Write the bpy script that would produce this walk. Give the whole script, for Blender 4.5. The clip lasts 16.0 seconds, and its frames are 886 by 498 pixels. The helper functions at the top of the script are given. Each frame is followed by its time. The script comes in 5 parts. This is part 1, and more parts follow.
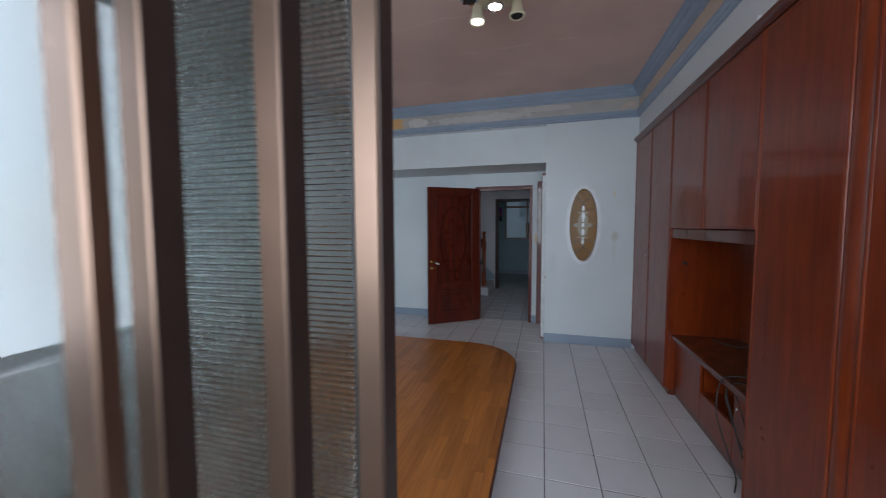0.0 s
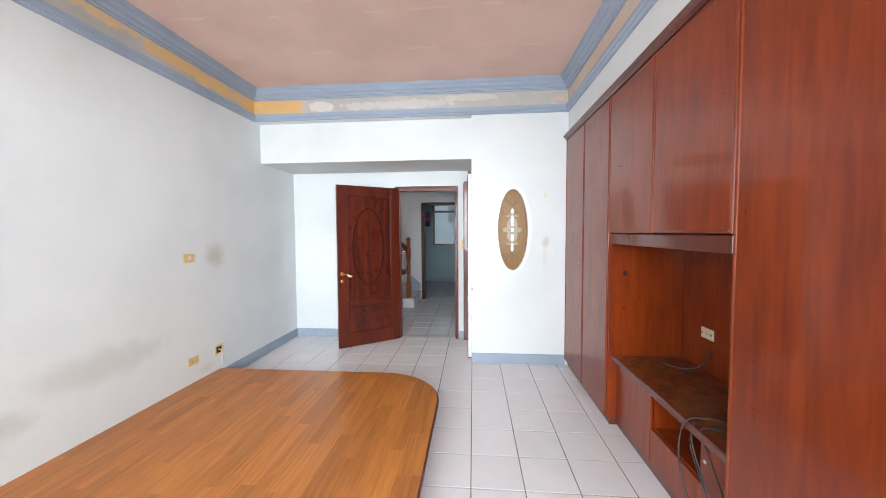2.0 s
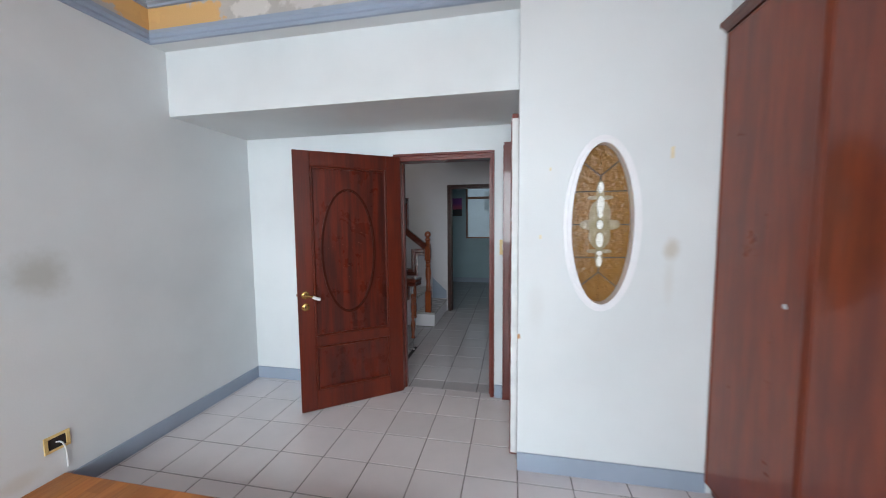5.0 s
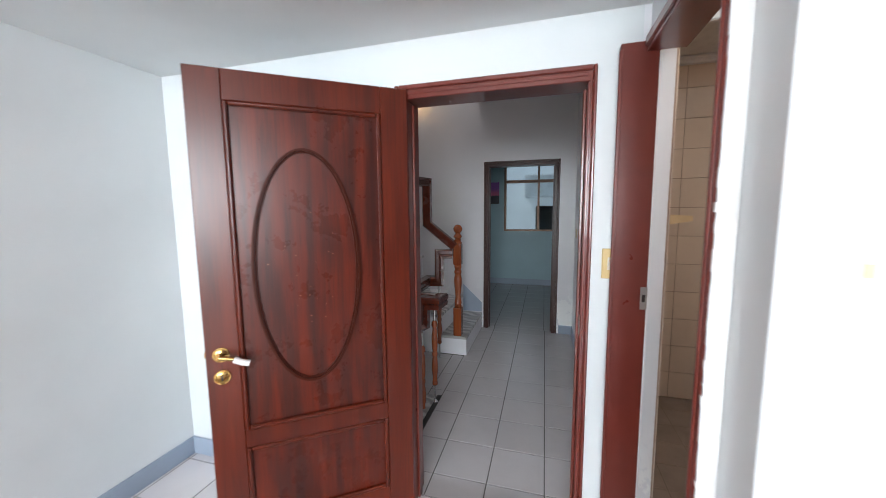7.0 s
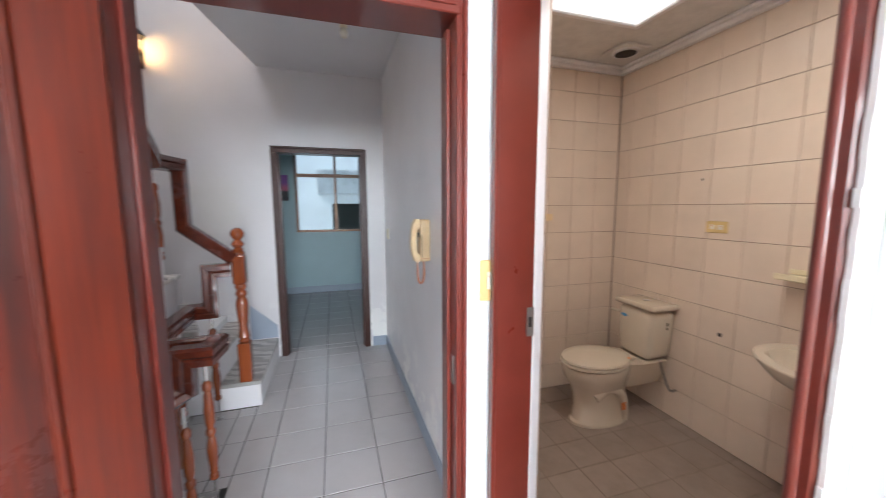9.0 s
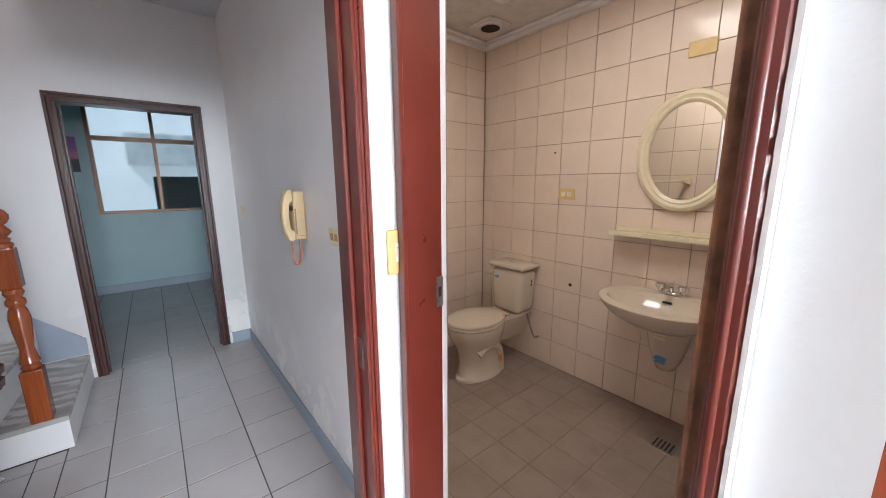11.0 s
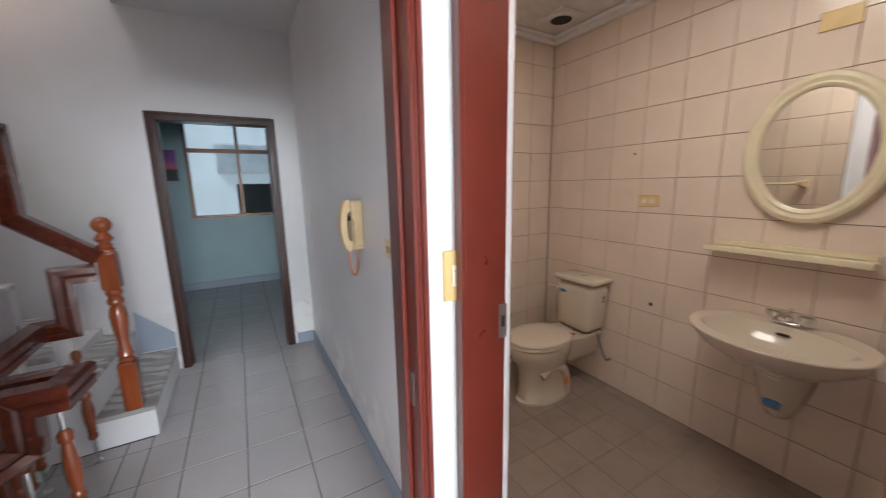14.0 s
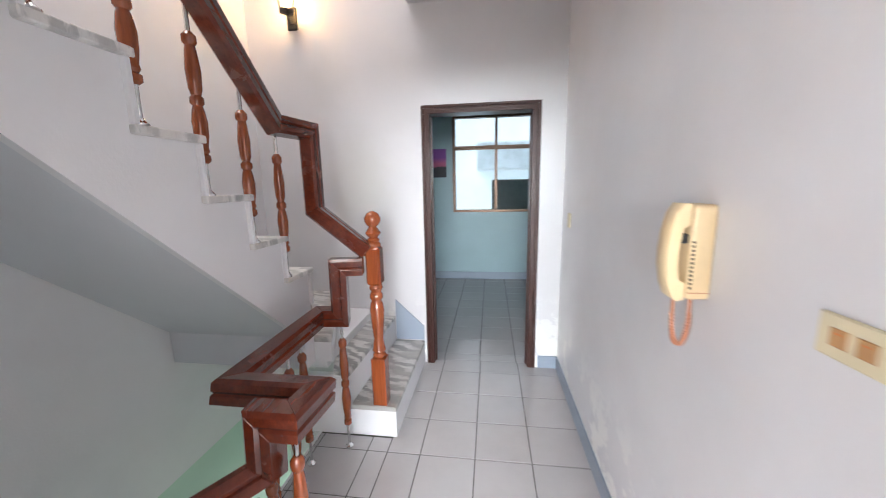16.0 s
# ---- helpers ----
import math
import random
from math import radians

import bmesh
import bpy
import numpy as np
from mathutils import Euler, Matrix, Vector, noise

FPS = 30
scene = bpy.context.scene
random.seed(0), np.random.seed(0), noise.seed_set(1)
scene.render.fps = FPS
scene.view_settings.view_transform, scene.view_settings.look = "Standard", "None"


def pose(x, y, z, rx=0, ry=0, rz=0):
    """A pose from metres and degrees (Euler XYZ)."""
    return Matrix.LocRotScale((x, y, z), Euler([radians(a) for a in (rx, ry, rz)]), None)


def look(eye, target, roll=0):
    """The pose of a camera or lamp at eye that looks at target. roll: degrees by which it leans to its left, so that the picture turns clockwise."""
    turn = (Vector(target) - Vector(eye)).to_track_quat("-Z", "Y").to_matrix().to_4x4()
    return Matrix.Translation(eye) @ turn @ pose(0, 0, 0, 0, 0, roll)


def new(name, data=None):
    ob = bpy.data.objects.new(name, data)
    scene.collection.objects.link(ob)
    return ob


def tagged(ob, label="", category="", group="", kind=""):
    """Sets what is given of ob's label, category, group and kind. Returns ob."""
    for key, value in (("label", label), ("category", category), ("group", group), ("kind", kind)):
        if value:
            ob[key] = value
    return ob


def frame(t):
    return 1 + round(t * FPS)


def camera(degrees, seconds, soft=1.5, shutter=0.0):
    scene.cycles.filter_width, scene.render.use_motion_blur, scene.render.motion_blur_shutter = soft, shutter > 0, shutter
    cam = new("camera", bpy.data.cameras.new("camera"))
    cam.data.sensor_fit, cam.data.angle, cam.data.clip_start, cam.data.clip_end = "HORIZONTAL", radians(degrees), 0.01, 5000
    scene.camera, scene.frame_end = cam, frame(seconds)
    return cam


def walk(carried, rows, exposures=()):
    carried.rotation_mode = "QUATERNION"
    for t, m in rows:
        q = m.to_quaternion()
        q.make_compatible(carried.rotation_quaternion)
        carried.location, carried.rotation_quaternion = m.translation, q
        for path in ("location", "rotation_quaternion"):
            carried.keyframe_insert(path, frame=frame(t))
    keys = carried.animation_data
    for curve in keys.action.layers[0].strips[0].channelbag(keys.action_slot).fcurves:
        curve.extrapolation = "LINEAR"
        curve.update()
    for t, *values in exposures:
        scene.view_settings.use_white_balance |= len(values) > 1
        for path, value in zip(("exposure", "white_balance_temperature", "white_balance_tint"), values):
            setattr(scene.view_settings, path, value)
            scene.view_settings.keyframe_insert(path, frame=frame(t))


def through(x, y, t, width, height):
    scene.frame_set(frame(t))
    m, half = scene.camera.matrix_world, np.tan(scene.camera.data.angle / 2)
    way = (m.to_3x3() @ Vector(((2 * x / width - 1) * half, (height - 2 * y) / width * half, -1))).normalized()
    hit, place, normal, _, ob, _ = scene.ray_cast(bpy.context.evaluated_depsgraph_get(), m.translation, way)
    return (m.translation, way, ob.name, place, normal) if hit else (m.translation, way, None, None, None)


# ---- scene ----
cam = camera(102.9, 16.0, soft=0.65, shutter=0.5)

PATH = [
    (0, (1.475, 1.0, 1.464), (0.931, 2.921, 1.337), -0.2),
    (0.5, (1.468, 1.193, 1.474), (1.115, 3.156, 1.331), -0.3),
    (1, (1.517, 1.37, 1.487), (1.262, 3.351, 1.383), -0.3),
    (1.5, (1.521, 1.51, 1.447), (1.315, 3.496, 1.344), -0.4),
    (2, (1.517, 1.711, 1.454), (1.347, 3.701, 1.359), -0.3),
    (2.5, (1.51, 1.953, 1.471), (1.405, 3.949, 1.384), -0.4),
    (3, (1.51, 2.207, 1.517), (1.405, 4.203, 1.435), -0.4),
    (3.5, (1.583, 2.496, 1.528), (1.431, 4.488, 1.426), -0.5),
    (4, (1.603, 2.822, 1.519), (1.318, 4.797, 1.39), -0.5),
    (4.5, (1.525, 3.166, 1.521), (1.199, 5.134, 1.379), -0.4),
    (5, (1.468, 3.524, 1.502), (1.08, 5.479, 1.345), -0.5),
    (5.2, (1.428, 3.67, 1.524), (0.981, 5.612, 1.355), -0.7),
    (7.5, (1.1, 5.147, 1.505), (0.551, 7.057, 1.279), -0.5),
    (8, (1.076, 5.34, 1.504), (0.716, 7.294, 1.276), -0.3),
    (8.5, (0.993, 5.455, 1.512), (1.087, 7.44, 1.283), -0.2),
    (9, (0.953, 5.506, 1.502), (1.541, 7.403, 1.268), -0.2),
    (9.5, (0.942, 5.532, 1.498), (1.844, 7.296, 1.227), -0.4),
    (12, (0.822, 5.685, 1.46), (2.153, 7.119, 1.044), -0.7),
    (12.5, (0.792, 5.67, 1.471), (2.169, 7.058, 1.049), -0.9),
    (13, (0.824, 5.674, 1.478), (2.203, 7.065, 1.076), -1.0),
    (13.5, (0.897, 5.705, 1.488), (2.147, 7.218, 1.103), -1.1),
    (14, (0.963, 5.754, 1.499), (1.935, 7.465, 1.142), -1.1),
    (14.5, (0.974, 5.842, 1.491), (1.576, 7.717, 1.144), -1.1),
    (15, (0.947, 6.033, 1.483), (1.227, 7.983, 1.137), -1.1),
    (15.5, (0.921, 6.254, 1.489), (0.951, 8.225, 1.148), -1.1),
    (16, (0.933, 6.508, 1.489), (0.666, 8.459, 1.139), -1.1),
]
EXPOSURES = [(0, -2.25, 5850, 9), (0.5, -1.85, 5900, 9), (1, -1.3, 6200, 10), (1.5, -0.92, 6400, 10), (2.0, -0.35, 6500, 10), (2.5, -0.2, 6550, 10), (3.5, -0.03, 6550, 10), (4.5, -0.42, 6500, 10), (5, -0.85, 6300, 10),
             (7.5, 0.1, 6500, 11), (8.0, 0.4, 6600, 12), (8.5, 0.68, 6500, 12), (9.5, 0.76, 6350, 12), (12, 0.6, 6400, 12), (13, 0.68, 6400, 12), (14, 0.4, 6500, 12), (14.5, 0.4, 6500, 12), (15, 0.58, 6600, 12), (15.5, 1.15, 6600, 12), (16, 1.5, 6600, 12)]
walk(cam, [(t, look(eye, target, roll)) for t, eye, target, roll in PATH], EXPOSURES)


# ---- world and large lights ----
world = bpy.data.worlds.new("world")
scene.world = world
world.use_nodes = True
wn = world.node_tree
sky = wn.nodes.new("ShaderNodeTexSky")
sky.sky_type, sky.sun_disc = "NISHITA", False
sky.sun_elevation, sky.sun_rotation = radians(55), radians(250)
wn.links.new(sky.outputs[0], wn.nodes["Background"].inputs[0])
wn.nodes["Background"].inputs[1].default_value = 0.12

sun = new("sun", bpy.data.lights.new("sun", "SUN"))
sun.data.energy, sun.data.angle, sun.data.color = 3.0, radians(0.5), (1.0, 0.95, 0.88)
sun.matrix_world = pose(0, -5, 9, 0, -35, 20)


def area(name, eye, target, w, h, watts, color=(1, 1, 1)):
    """Area lamp facing a target: sky stand-ins and added fill lights."""
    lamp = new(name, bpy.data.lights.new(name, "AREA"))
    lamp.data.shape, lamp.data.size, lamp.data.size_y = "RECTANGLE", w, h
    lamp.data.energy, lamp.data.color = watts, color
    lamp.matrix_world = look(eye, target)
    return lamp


# Stands in for the sky, set outside beyond the parapet with narrowed spread.
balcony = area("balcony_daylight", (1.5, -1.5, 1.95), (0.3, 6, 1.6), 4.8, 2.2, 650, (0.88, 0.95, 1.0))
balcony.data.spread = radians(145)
# Added beside the balcony so the sliding glass has brightness to reflect.
area("balcony_side_fill", (-1.13, 0.5, 1.8), (2.0, 0.5, 1.6), 1.1, 2.0, 95, (0.90, 0.96, 1.0))
area("stairwell_daylight", (-0.3, 7.9, 5.5), (-0.3, 7.9, 0), 1.1, 2.4, 6, (1.0, 0.98, 0.97))
# Added fill aimed at the hall wall; no upper window is built.
area("upper_landing_fill", (-0.94, 7.5, 4.5), (1.3, 7.0, 0.6), 1.4, 1.5, 24, (1.0, 0.98, 0.97))
# Added under the panel's unseen part to carry most of its light.
area("bath_panel_fill", (2.04, 6.30, 2.478), (2.04, 6.30, 0), 0.60, 0.56, 8.0, (1.0, 0.93, 0.82))
# Added fill in the doorway, brightening the stair side and hall wall.
area("doorway_fill", (0.89, 6.62, 1.05), (0.80, 8.5, 1.05), 0.74, 1.9, 2.8, (0.95, 0.98, 1.0))
# Added to brighten the lower stairwell; its source is unseen and not built.
area("lower_floor_fill", (-0.4, 9.1, -1.6), (-0.5, 7.6, -0.6), 1.0, 1.2, 3.5, (0.93, 1.0, 0.95))

# ---- mesh helpers ----
HOME = {}


def thing(name, loc, label="", category="", group="", kind=""):
    ob = new(name)
    ob.empty_display_size = 0.1
    ob.location = loc
    HOME[ob] = Vector(loc)
    return tagged(ob, label, category, group, kind)


def part(name, bm, material, parent=None, label="", smooth=False, local=False):
    """One mesh object; its bmesh is in world metres unless local."""
    home = HOME.get(parent, Vector((0, 0, 0)))
    if parent and not local:
        bmesh.ops.translate(bm, verts=bm.verts, vec=-home)
    me = bpy.data.meshes.new(name)
    bm.normal_update()
    bm.to_mesh(me)
    bm.free()
    me.materials.append(material)
    if smooth:
        for p in me.polygons:
            p.use_smooth = True
        me.set_sharp_from_angle(angle=radians(38))
    ob = new(name, me)
    if parent:
        ob.parent = parent
        HOME[ob] = home
    return tagged(ob, label)


def setting(name, bm, material, label, category):
    return tagged(part(name, bm, material), label, category, kind="structure")


def box(x0, x1, y0, y1, z0, z1, bevel=0.0, bm=None, seg=1):
    own = bm is None
    bm = bm or bmesh.new()
    made = bmesh.ops.create_cube(bm, size=1)["verts"]
    for v in made:
        v.co = Vector(((x0 + x1) / 2 + v.co.x * (x1 - x0), (y0 + y1) / 2 + v.co.y * (y1 - y0), (z0 + z1) / 2 + v.co.z * (z1 - z0)))
    if bevel:
        edges = list({e for v in made for e in v.link_edges})
        bmesh.ops.bevel(bm, geom=edges, offset=bevel, segments=seg, affect="EDGES", profile=0.5)
    return bm


def boxes(*dims, bevel=0.0):
    bm = bmesh.new()
    for d in dims:
        box(*d, bevel=bevel, bm=bm)
    return bm


def prism(points, z0, z1, bevel=0.0, bm=None):
    """Upright prism over a plan polygon."""
    bm = bm or bmesh.new()
    low = [bm.verts.new((x, y, z0)) for x, y in points]
    top = [bm.verts.new((x, y, z1)) for x, y in points]
    n = len(points)
    faces = [bm.faces.new(low[::-1]), bm.faces.new(top)]
    faces += [bm.faces.new((low[i], low[(i + 1) % n], top[(i + 1) % n], top[i])) for i in range(n)]
    bmesh.ops.recalc_face_normals(bm, faces=faces)
    if bevel:
        bmesh.ops.bevel(bm, geom=list(faces[1].edges), offset=bevel, segments=2, affect="EDGES")
    return bm


def extrude_x(points, x0, x1, bm=None):
    """Prism along x over a polygon in y, z."""
    bm = bm or bmesh.new()
    a = [bm.verts.new((x0, y, z)) for y, z in points]
    b = [bm.verts.new((x1, y, z)) for y, z in points]
    n = len(points)
    faces = [bm.faces.new(a), bm.faces.new(b[::-1])]
    faces += [bm.faces.new((a[i], b[i], b[(i + 1) % n], a[(i + 1) % n])) for i in range(n)]
    bmesh.ops.recalc_face_normals(bm, faces=faces)
    return bm


def loft(rings, bm=None, caps=True):
    """Skin over closed rings of equal length."""
    bm = bm or bmesh.new()
    rows = [[bm.verts.new(p) for p in ring] for ring in rings]
    n = len(rings[0])
    faces = []
    for a, b in zip(rows, rows[1:]):
        faces += [bm.faces.new((a[i], a[(i + 1) % n], b[(i + 1) % n], b[i])) for i in range(n)]
    if caps:
        faces += [bm.faces.new(rows[0][::-1]), bm.faces.new(rows[-1])]
    bmesh.ops.recalc_face_normals(bm, faces=faces)
    return bm


def ellipse(cx, cy, z, rx, ry, n=28):
    return [(cx + rx * math.cos(2 * math.pi * i / n), cy + ry * math.sin(2 * math.pi * i / n), z) for i in range(n)]


def lathe(profile, cx, cy, n=16, bm=None):
    """Turned piece: profile of (z, radius)."""
    return loft([ellipse(cx, cy, z, r, r, n) for z, r in profile], bm)


def tube(points, r, n=8, bm=None):
    """Round bar along a path."""
    pts = [Vector(p) for p in points]
    rings = []
    for i, p in enumerate(pts):
        d = (pts[min(i + 1, len(pts) - 1)] - pts[max(i - 1, 0)]).normalized()
        side = d.cross(Vector((0, 0, 1)) if abs(d.z) < 0.95 else Vector((0, 1, 0))).normalized()
        up = side.cross(d)
        rings.append([tuple(p + side * r * math.cos(2 * math.pi * k / n) + up * r * math.sin(2 * math.pi * k / n)) for k in range(n)])
    return loft(rings, bm)


def bent(points, steps=8):
    """Smooth path through points."""
    pts = [Vector(p) for p in points]
    pts = [pts[0] * 2 - pts[1]] + pts + [pts[-1] * 2 - pts[-2]]
    out = []
    for a, b, c, d in zip(pts, pts[1:], pts[2:], pts[3:]):
        for k in range(steps):
            t = k / steps
            out.append(0.5 * (2 * b + (c - a) * t + (2 * a - 5 * b + 4 * c - d) * t * t + (3 * b - 3 * c + d - a) * t ** 3))
    return out + [pts[-2]]


def cyl(p0, p1, r, n=16, bm=None, r1=None):
    p0, p1 = Vector(p0), Vector(p1)
    d = (p1 - p0).normalized()
    side = d.orthogonal().normalized()
    up = d.cross(side)
    ring = lambda p, q: [tuple(p + side * q * math.cos(2 * math.pi * k / n) + up * q * math.sin(2 * math.pi * k / n)) for k in range(n)]
    return loft([ring(p0, r), ring(p1, r if r1 is None else r1)], bm)


# ---- materials ----
def nodes_of(name):
    m = bpy.data.materials.new(name)
    m.use_nodes = True
    return m, m.node_tree, m.node_tree.nodes["Principled BSDF"]


def node(nt, kind, values=(), bands=None, smooth=False, op=None):
    n = nt.nodes.new("ShaderNode" + kind)
    if bands:
        n.bands_direction = bands
    if smooth:
        n.interpolation_type = "SMOOTHSTEP"
    if op:
        n.operation = op
    for k, v in dict(values).items():
        n.inputs[k].default_value = v
    return n


def mixed(nt, fac, a, b, mode="MIX"):
    n = nt.nodes.new("ShaderNodeMix")
    n.data_type, n.blend_type = "RGBA", mode
    for sock, v in ((0, fac), (6, a), (7, b)):
        if isinstance(v, bpy.types.NodeSocket):
            nt.links.new(v, n.inputs[sock])
        else:
            n.inputs[sock].default_value = v if sock == 0 else (*v[:3], 1)
    return n.outputs[2]


def calc(nt, op, a, b=0.0, c=0.0):
    n = nt.nodes.new("ShaderNodeMath")
    n.operation = op
    for i, v in enumerate((a, b, c)):
        if isinstance(v, bpy.types.NodeSocket):
            nt.links.new(v, n.inputs[i])
        else:
            n.inputs[i].default_value = v
    return n.outputs[0]


def span(nt, value, lo, hi):
    n = node(nt, "MapRange", {1: lo, 2: hi}, smooth=True)
    nt.links.new(value, n.inputs[0])
    return n.outputs[0]


def coords(nt, scale=(1, 1, 1), shift=None):
    tc = node(nt, "TexCoord")
    mp = node(nt, "Mapping", {3: scale})
    nt.links.new(tc.outputs["Object"], mp.inputs[0])
    if shift:
        nt.links.new(shift, mp.inputs[1])
    return mp.outputs[0]


def noise_of(nt, vec, scale, detail=4.0, rough=0.55):
    n = node(nt, "TexNoise", {"Scale": scale, "Detail": detail, "Roughness": rough})
    nt.links.new(vec, n.inputs["Vector"])
    return n.outputs[0]


def bump(nt, bsdf, height, strength, distance=0.01):
    n = node(nt, "Bump", {"Strength": strength, "Distance": distance})
    nt.links.new(height, n.inputs["Height"])
    nt.links.new(n.outputs[0], bsdf.inputs["Normal"])


def paint(name, col, rough=0.55, dirt=0.10, grain=0.15, spots=(), worn=None, cracks=False, edge=(0.2, 1.05), wobble=1.0):
    """Wall paint: cloudy tone, fine roller grain, optional stains (x, y, z, rx, ry, rz, strength, colour)."""
    m, nt, b = nodes_of(name)
    v = coords(nt)
    cloud, fine = noise_of(nt, v, 1.1, 5), noise_of(nt, v, 90, 3)
    c = mixed(nt, span(nt, cloud, 0.35, 0.75), col, [k * (1 - dirt) for k in col])
    speck = span(nt, noise_of(nt, v, 7, 6, 0.7), 0.68, 0.80)
    c = mixed(nt, calc(nt, "MULTIPLY", speck, 0.35 * dirt * 4), c, [k * 0.72 for k in col])
    for x, y, z, rx, ry, rz, power, tone in spots:
        mp = node(nt, "Mapping", {1: (-x / rx, -y / ry, -z / rz), 3: (1 / rx, 1 / ry, 1 / rz)})
        tc = node(nt, "TexCoord")
        nt.links.new(tc.outputs["Object"], mp.inputs[0])
        ln = node(nt, "VectorMath", op="LENGTH")
        nt.links.new(mp.outputs[0], ln.inputs[0])
        wob = calc(nt, "ADD", ln.outputs["Value"], calc(nt, "MULTIPLY_ADD", noise_of(nt, v, 6, 5, 0.65), wobble, -0.5 * wobble))
        c = mixed(nt, calc(nt, "MULTIPLY", calc(nt, "SUBTRACT", 1.0, span(nt, wob, *edge)), power), c, tone)
    if worn:
        tone, lo, hi, top = worn
        sp = node(nt, "SeparateXYZ")
        nt.links.new(v, sp.inputs[0])
        low = calc(nt, "SUBTRACT", 1.0, span(nt, sp.outputs[2], 0.1, top))
        patch = span(nt, noise_of(nt, v, 3.2, 6, 0.7), lo, hi)
        c = mixed(nt, calc(nt, "MULTIPLY", patch, low), c, tone)
    if cracks:
        w = node(nt, "TexWave", {"Scale": 0.55, "Distortion": 2.2, "Detail": 4.0, "Detail Scale": 1.5, "Detail Roughness": 0.6}, bands="Y")
        nt.links.new(v, w.inputs["Vector"])
        line = calc(nt, "MULTIPLY", span(nt, w.outputs["Fac"], 0.992, 0.999), span(nt, noise_of(nt, v, 2.6, 3), 0.50, 0.60))
        c = mixed(nt, calc(nt, "MULTIPLY", line, 0.35), c, (0.86, 0.74, 0.66))
        c = mixed(nt, calc(nt, "MULTIPLY", span(nt, noise_of(nt, coords(nt, (6, 40, 6)), 1.0, 5, 0.7), 0.66, 0.74), 0.35), c, (0.50, 0.32, 0.26))
    nt.links.new(c, b.inputs["Base Color"])
    b.inputs["Roughness"].default_value = rough
    bump(nt, b, fine, grain, 0.004)
    return m


def wood(name, dark, light, axis=2, rough=0.3, coat=0.4, tone=0.25, scale=1.0, contrast=1.0, along=1.1, shine=0.5):
    """Lacquered wood with the grain along an axis; each piece has its own tone and figure."""
    m, nt, b = nodes_of(name)
    info = node(nt, "ObjectInfo")
    off = node(nt, "CombineXYZ")
    far = calc(nt, "MULTIPLY", info.outputs["Random"], 40.0)
    for i in range(3):
        nt.links.new(far, off.inputs[i])
    st = [14 * scale] * 3
    st[axis] = along * scale
    v = coords(nt, st, off.outputs[0])
    st2 = [110 * scale] * 3
    st2[axis] = 3 * scale
    v2 = coords(nt, st2, off.outputs[0])
    broad, streak, pore = noise_of(nt, v, 0.55, 5, 0.6), noise_of(nt, v, 2.2, 5, 0.65), noise_of(nt, v2, 1.0, 4, 0.6)
    f = calc(nt, "MULTIPLY_ADD", streak, 0.5, calc(nt, "MULTIPLY", broad, 0.5))
    c = mixed(nt, span(nt, f, 0.5 - 0.2 / contrast, 0.5 + 0.2 / contrast), dark, light)
    c = mixed(nt, calc(nt, "MULTIPLY", span(nt, pore, 0.45, 0.75), 0.4), c, [k * 0.55 for k in dark])
    if tone:
        hue = node(nt, "HueSaturation")
        nt.links.new(calc(nt, "MULTIPLY_ADD", info.outputs["Random"], tone, 1 - tone / 2), hue.inputs["Value"])
        nt.links.new(c, hue.inputs["Color"])
        c = hue.outputs[0]
    nt.links.new(c, b.inputs["Base Color"])
    scuff = noise_of(nt, coords(nt), 5, 6, 0.7)
    nt.links.new(calc(nt, "MULTIPLY_ADD", scuff, 0.22, rough - 0.08), b.inputs["Roughness"])
    b.inputs["Coat Weight"].default_value, b.inputs["Coat Roughness"].default_value = coat, 0.07
    b.inputs["Specular IOR Level"].default_value = shine
    bump(nt, b, pore, 0.08, 0.002)
    return m


def plain(name, col, rough=0.4, metal=0.0, vary=0.08, scale=12, coat=0.0, emit=None):
    """Small plain surface with slight mottling."""
    m, nt, b = nodes_of(name)
    v = coords(nt)
    c = mixed(nt, span(nt, noise_of(nt, v, scale, 5, 0.6), 0.3, 0.75), col, [k * (1 - vary * 2) for k in col])
    nt.links.new(c, b.inputs["Base Color"])
    nt.links.new(calc(nt, "MULTIPLY_ADD", noise_of(nt, v, scale * 3, 3), 0.15, rough - 0.07), b.inputs["Roughness"])
    b.inputs["Metallic"].default_value, b.inputs["Coat Weight"].default_value = metal, coat
    if emit:
        b.inputs["Emission Color"].default_value, b.inputs["Emission Strength"].default_value = (*emit[:3], 1), emit[3]
    return m


def tile(name, col, rough=0.22, dirt=0.12, tone=0.10, scale=5):
    m, nt, b = nodes_of(name)
    info = node(nt, "ObjectInfo")
    gen = node(nt, "NewGeometry")
    v = gen.outputs["Position"]
    c = mixed(nt, span(nt, noise_of(nt, v, scale, 6, 0.65), 0.35, 0.8), col, [k * (1 - dirt) for k in col])
    c = mixed(nt, calc(nt, "MULTIPLY", span(nt, noise_of(nt, v, 45, 4, 0.7), 0.66, 0.78), 0.12), c, [k * 0.7 for k in col])
    hue = node(nt, "HueSaturation")
    nt.links.new(calc(nt, "MULTIPLY_ADD", info.outputs["Random"], tone, 1 - tone / 2), hue.inputs["Value"])
    nt.links.new(c, hue.inputs["Color"])
    nt.links.new(hue.outputs[0], b.inputs["Base Color"])
    nt.links.new(calc(nt, "MULTIPLY_ADD", noise_of(nt, v, 9, 5, 0.7), 0.10, rough - 0.05), b.inputs["Roughness"])
    bump(nt, b, noise_of(nt, v, 6, 3), 0.05, 0.01)
    return m


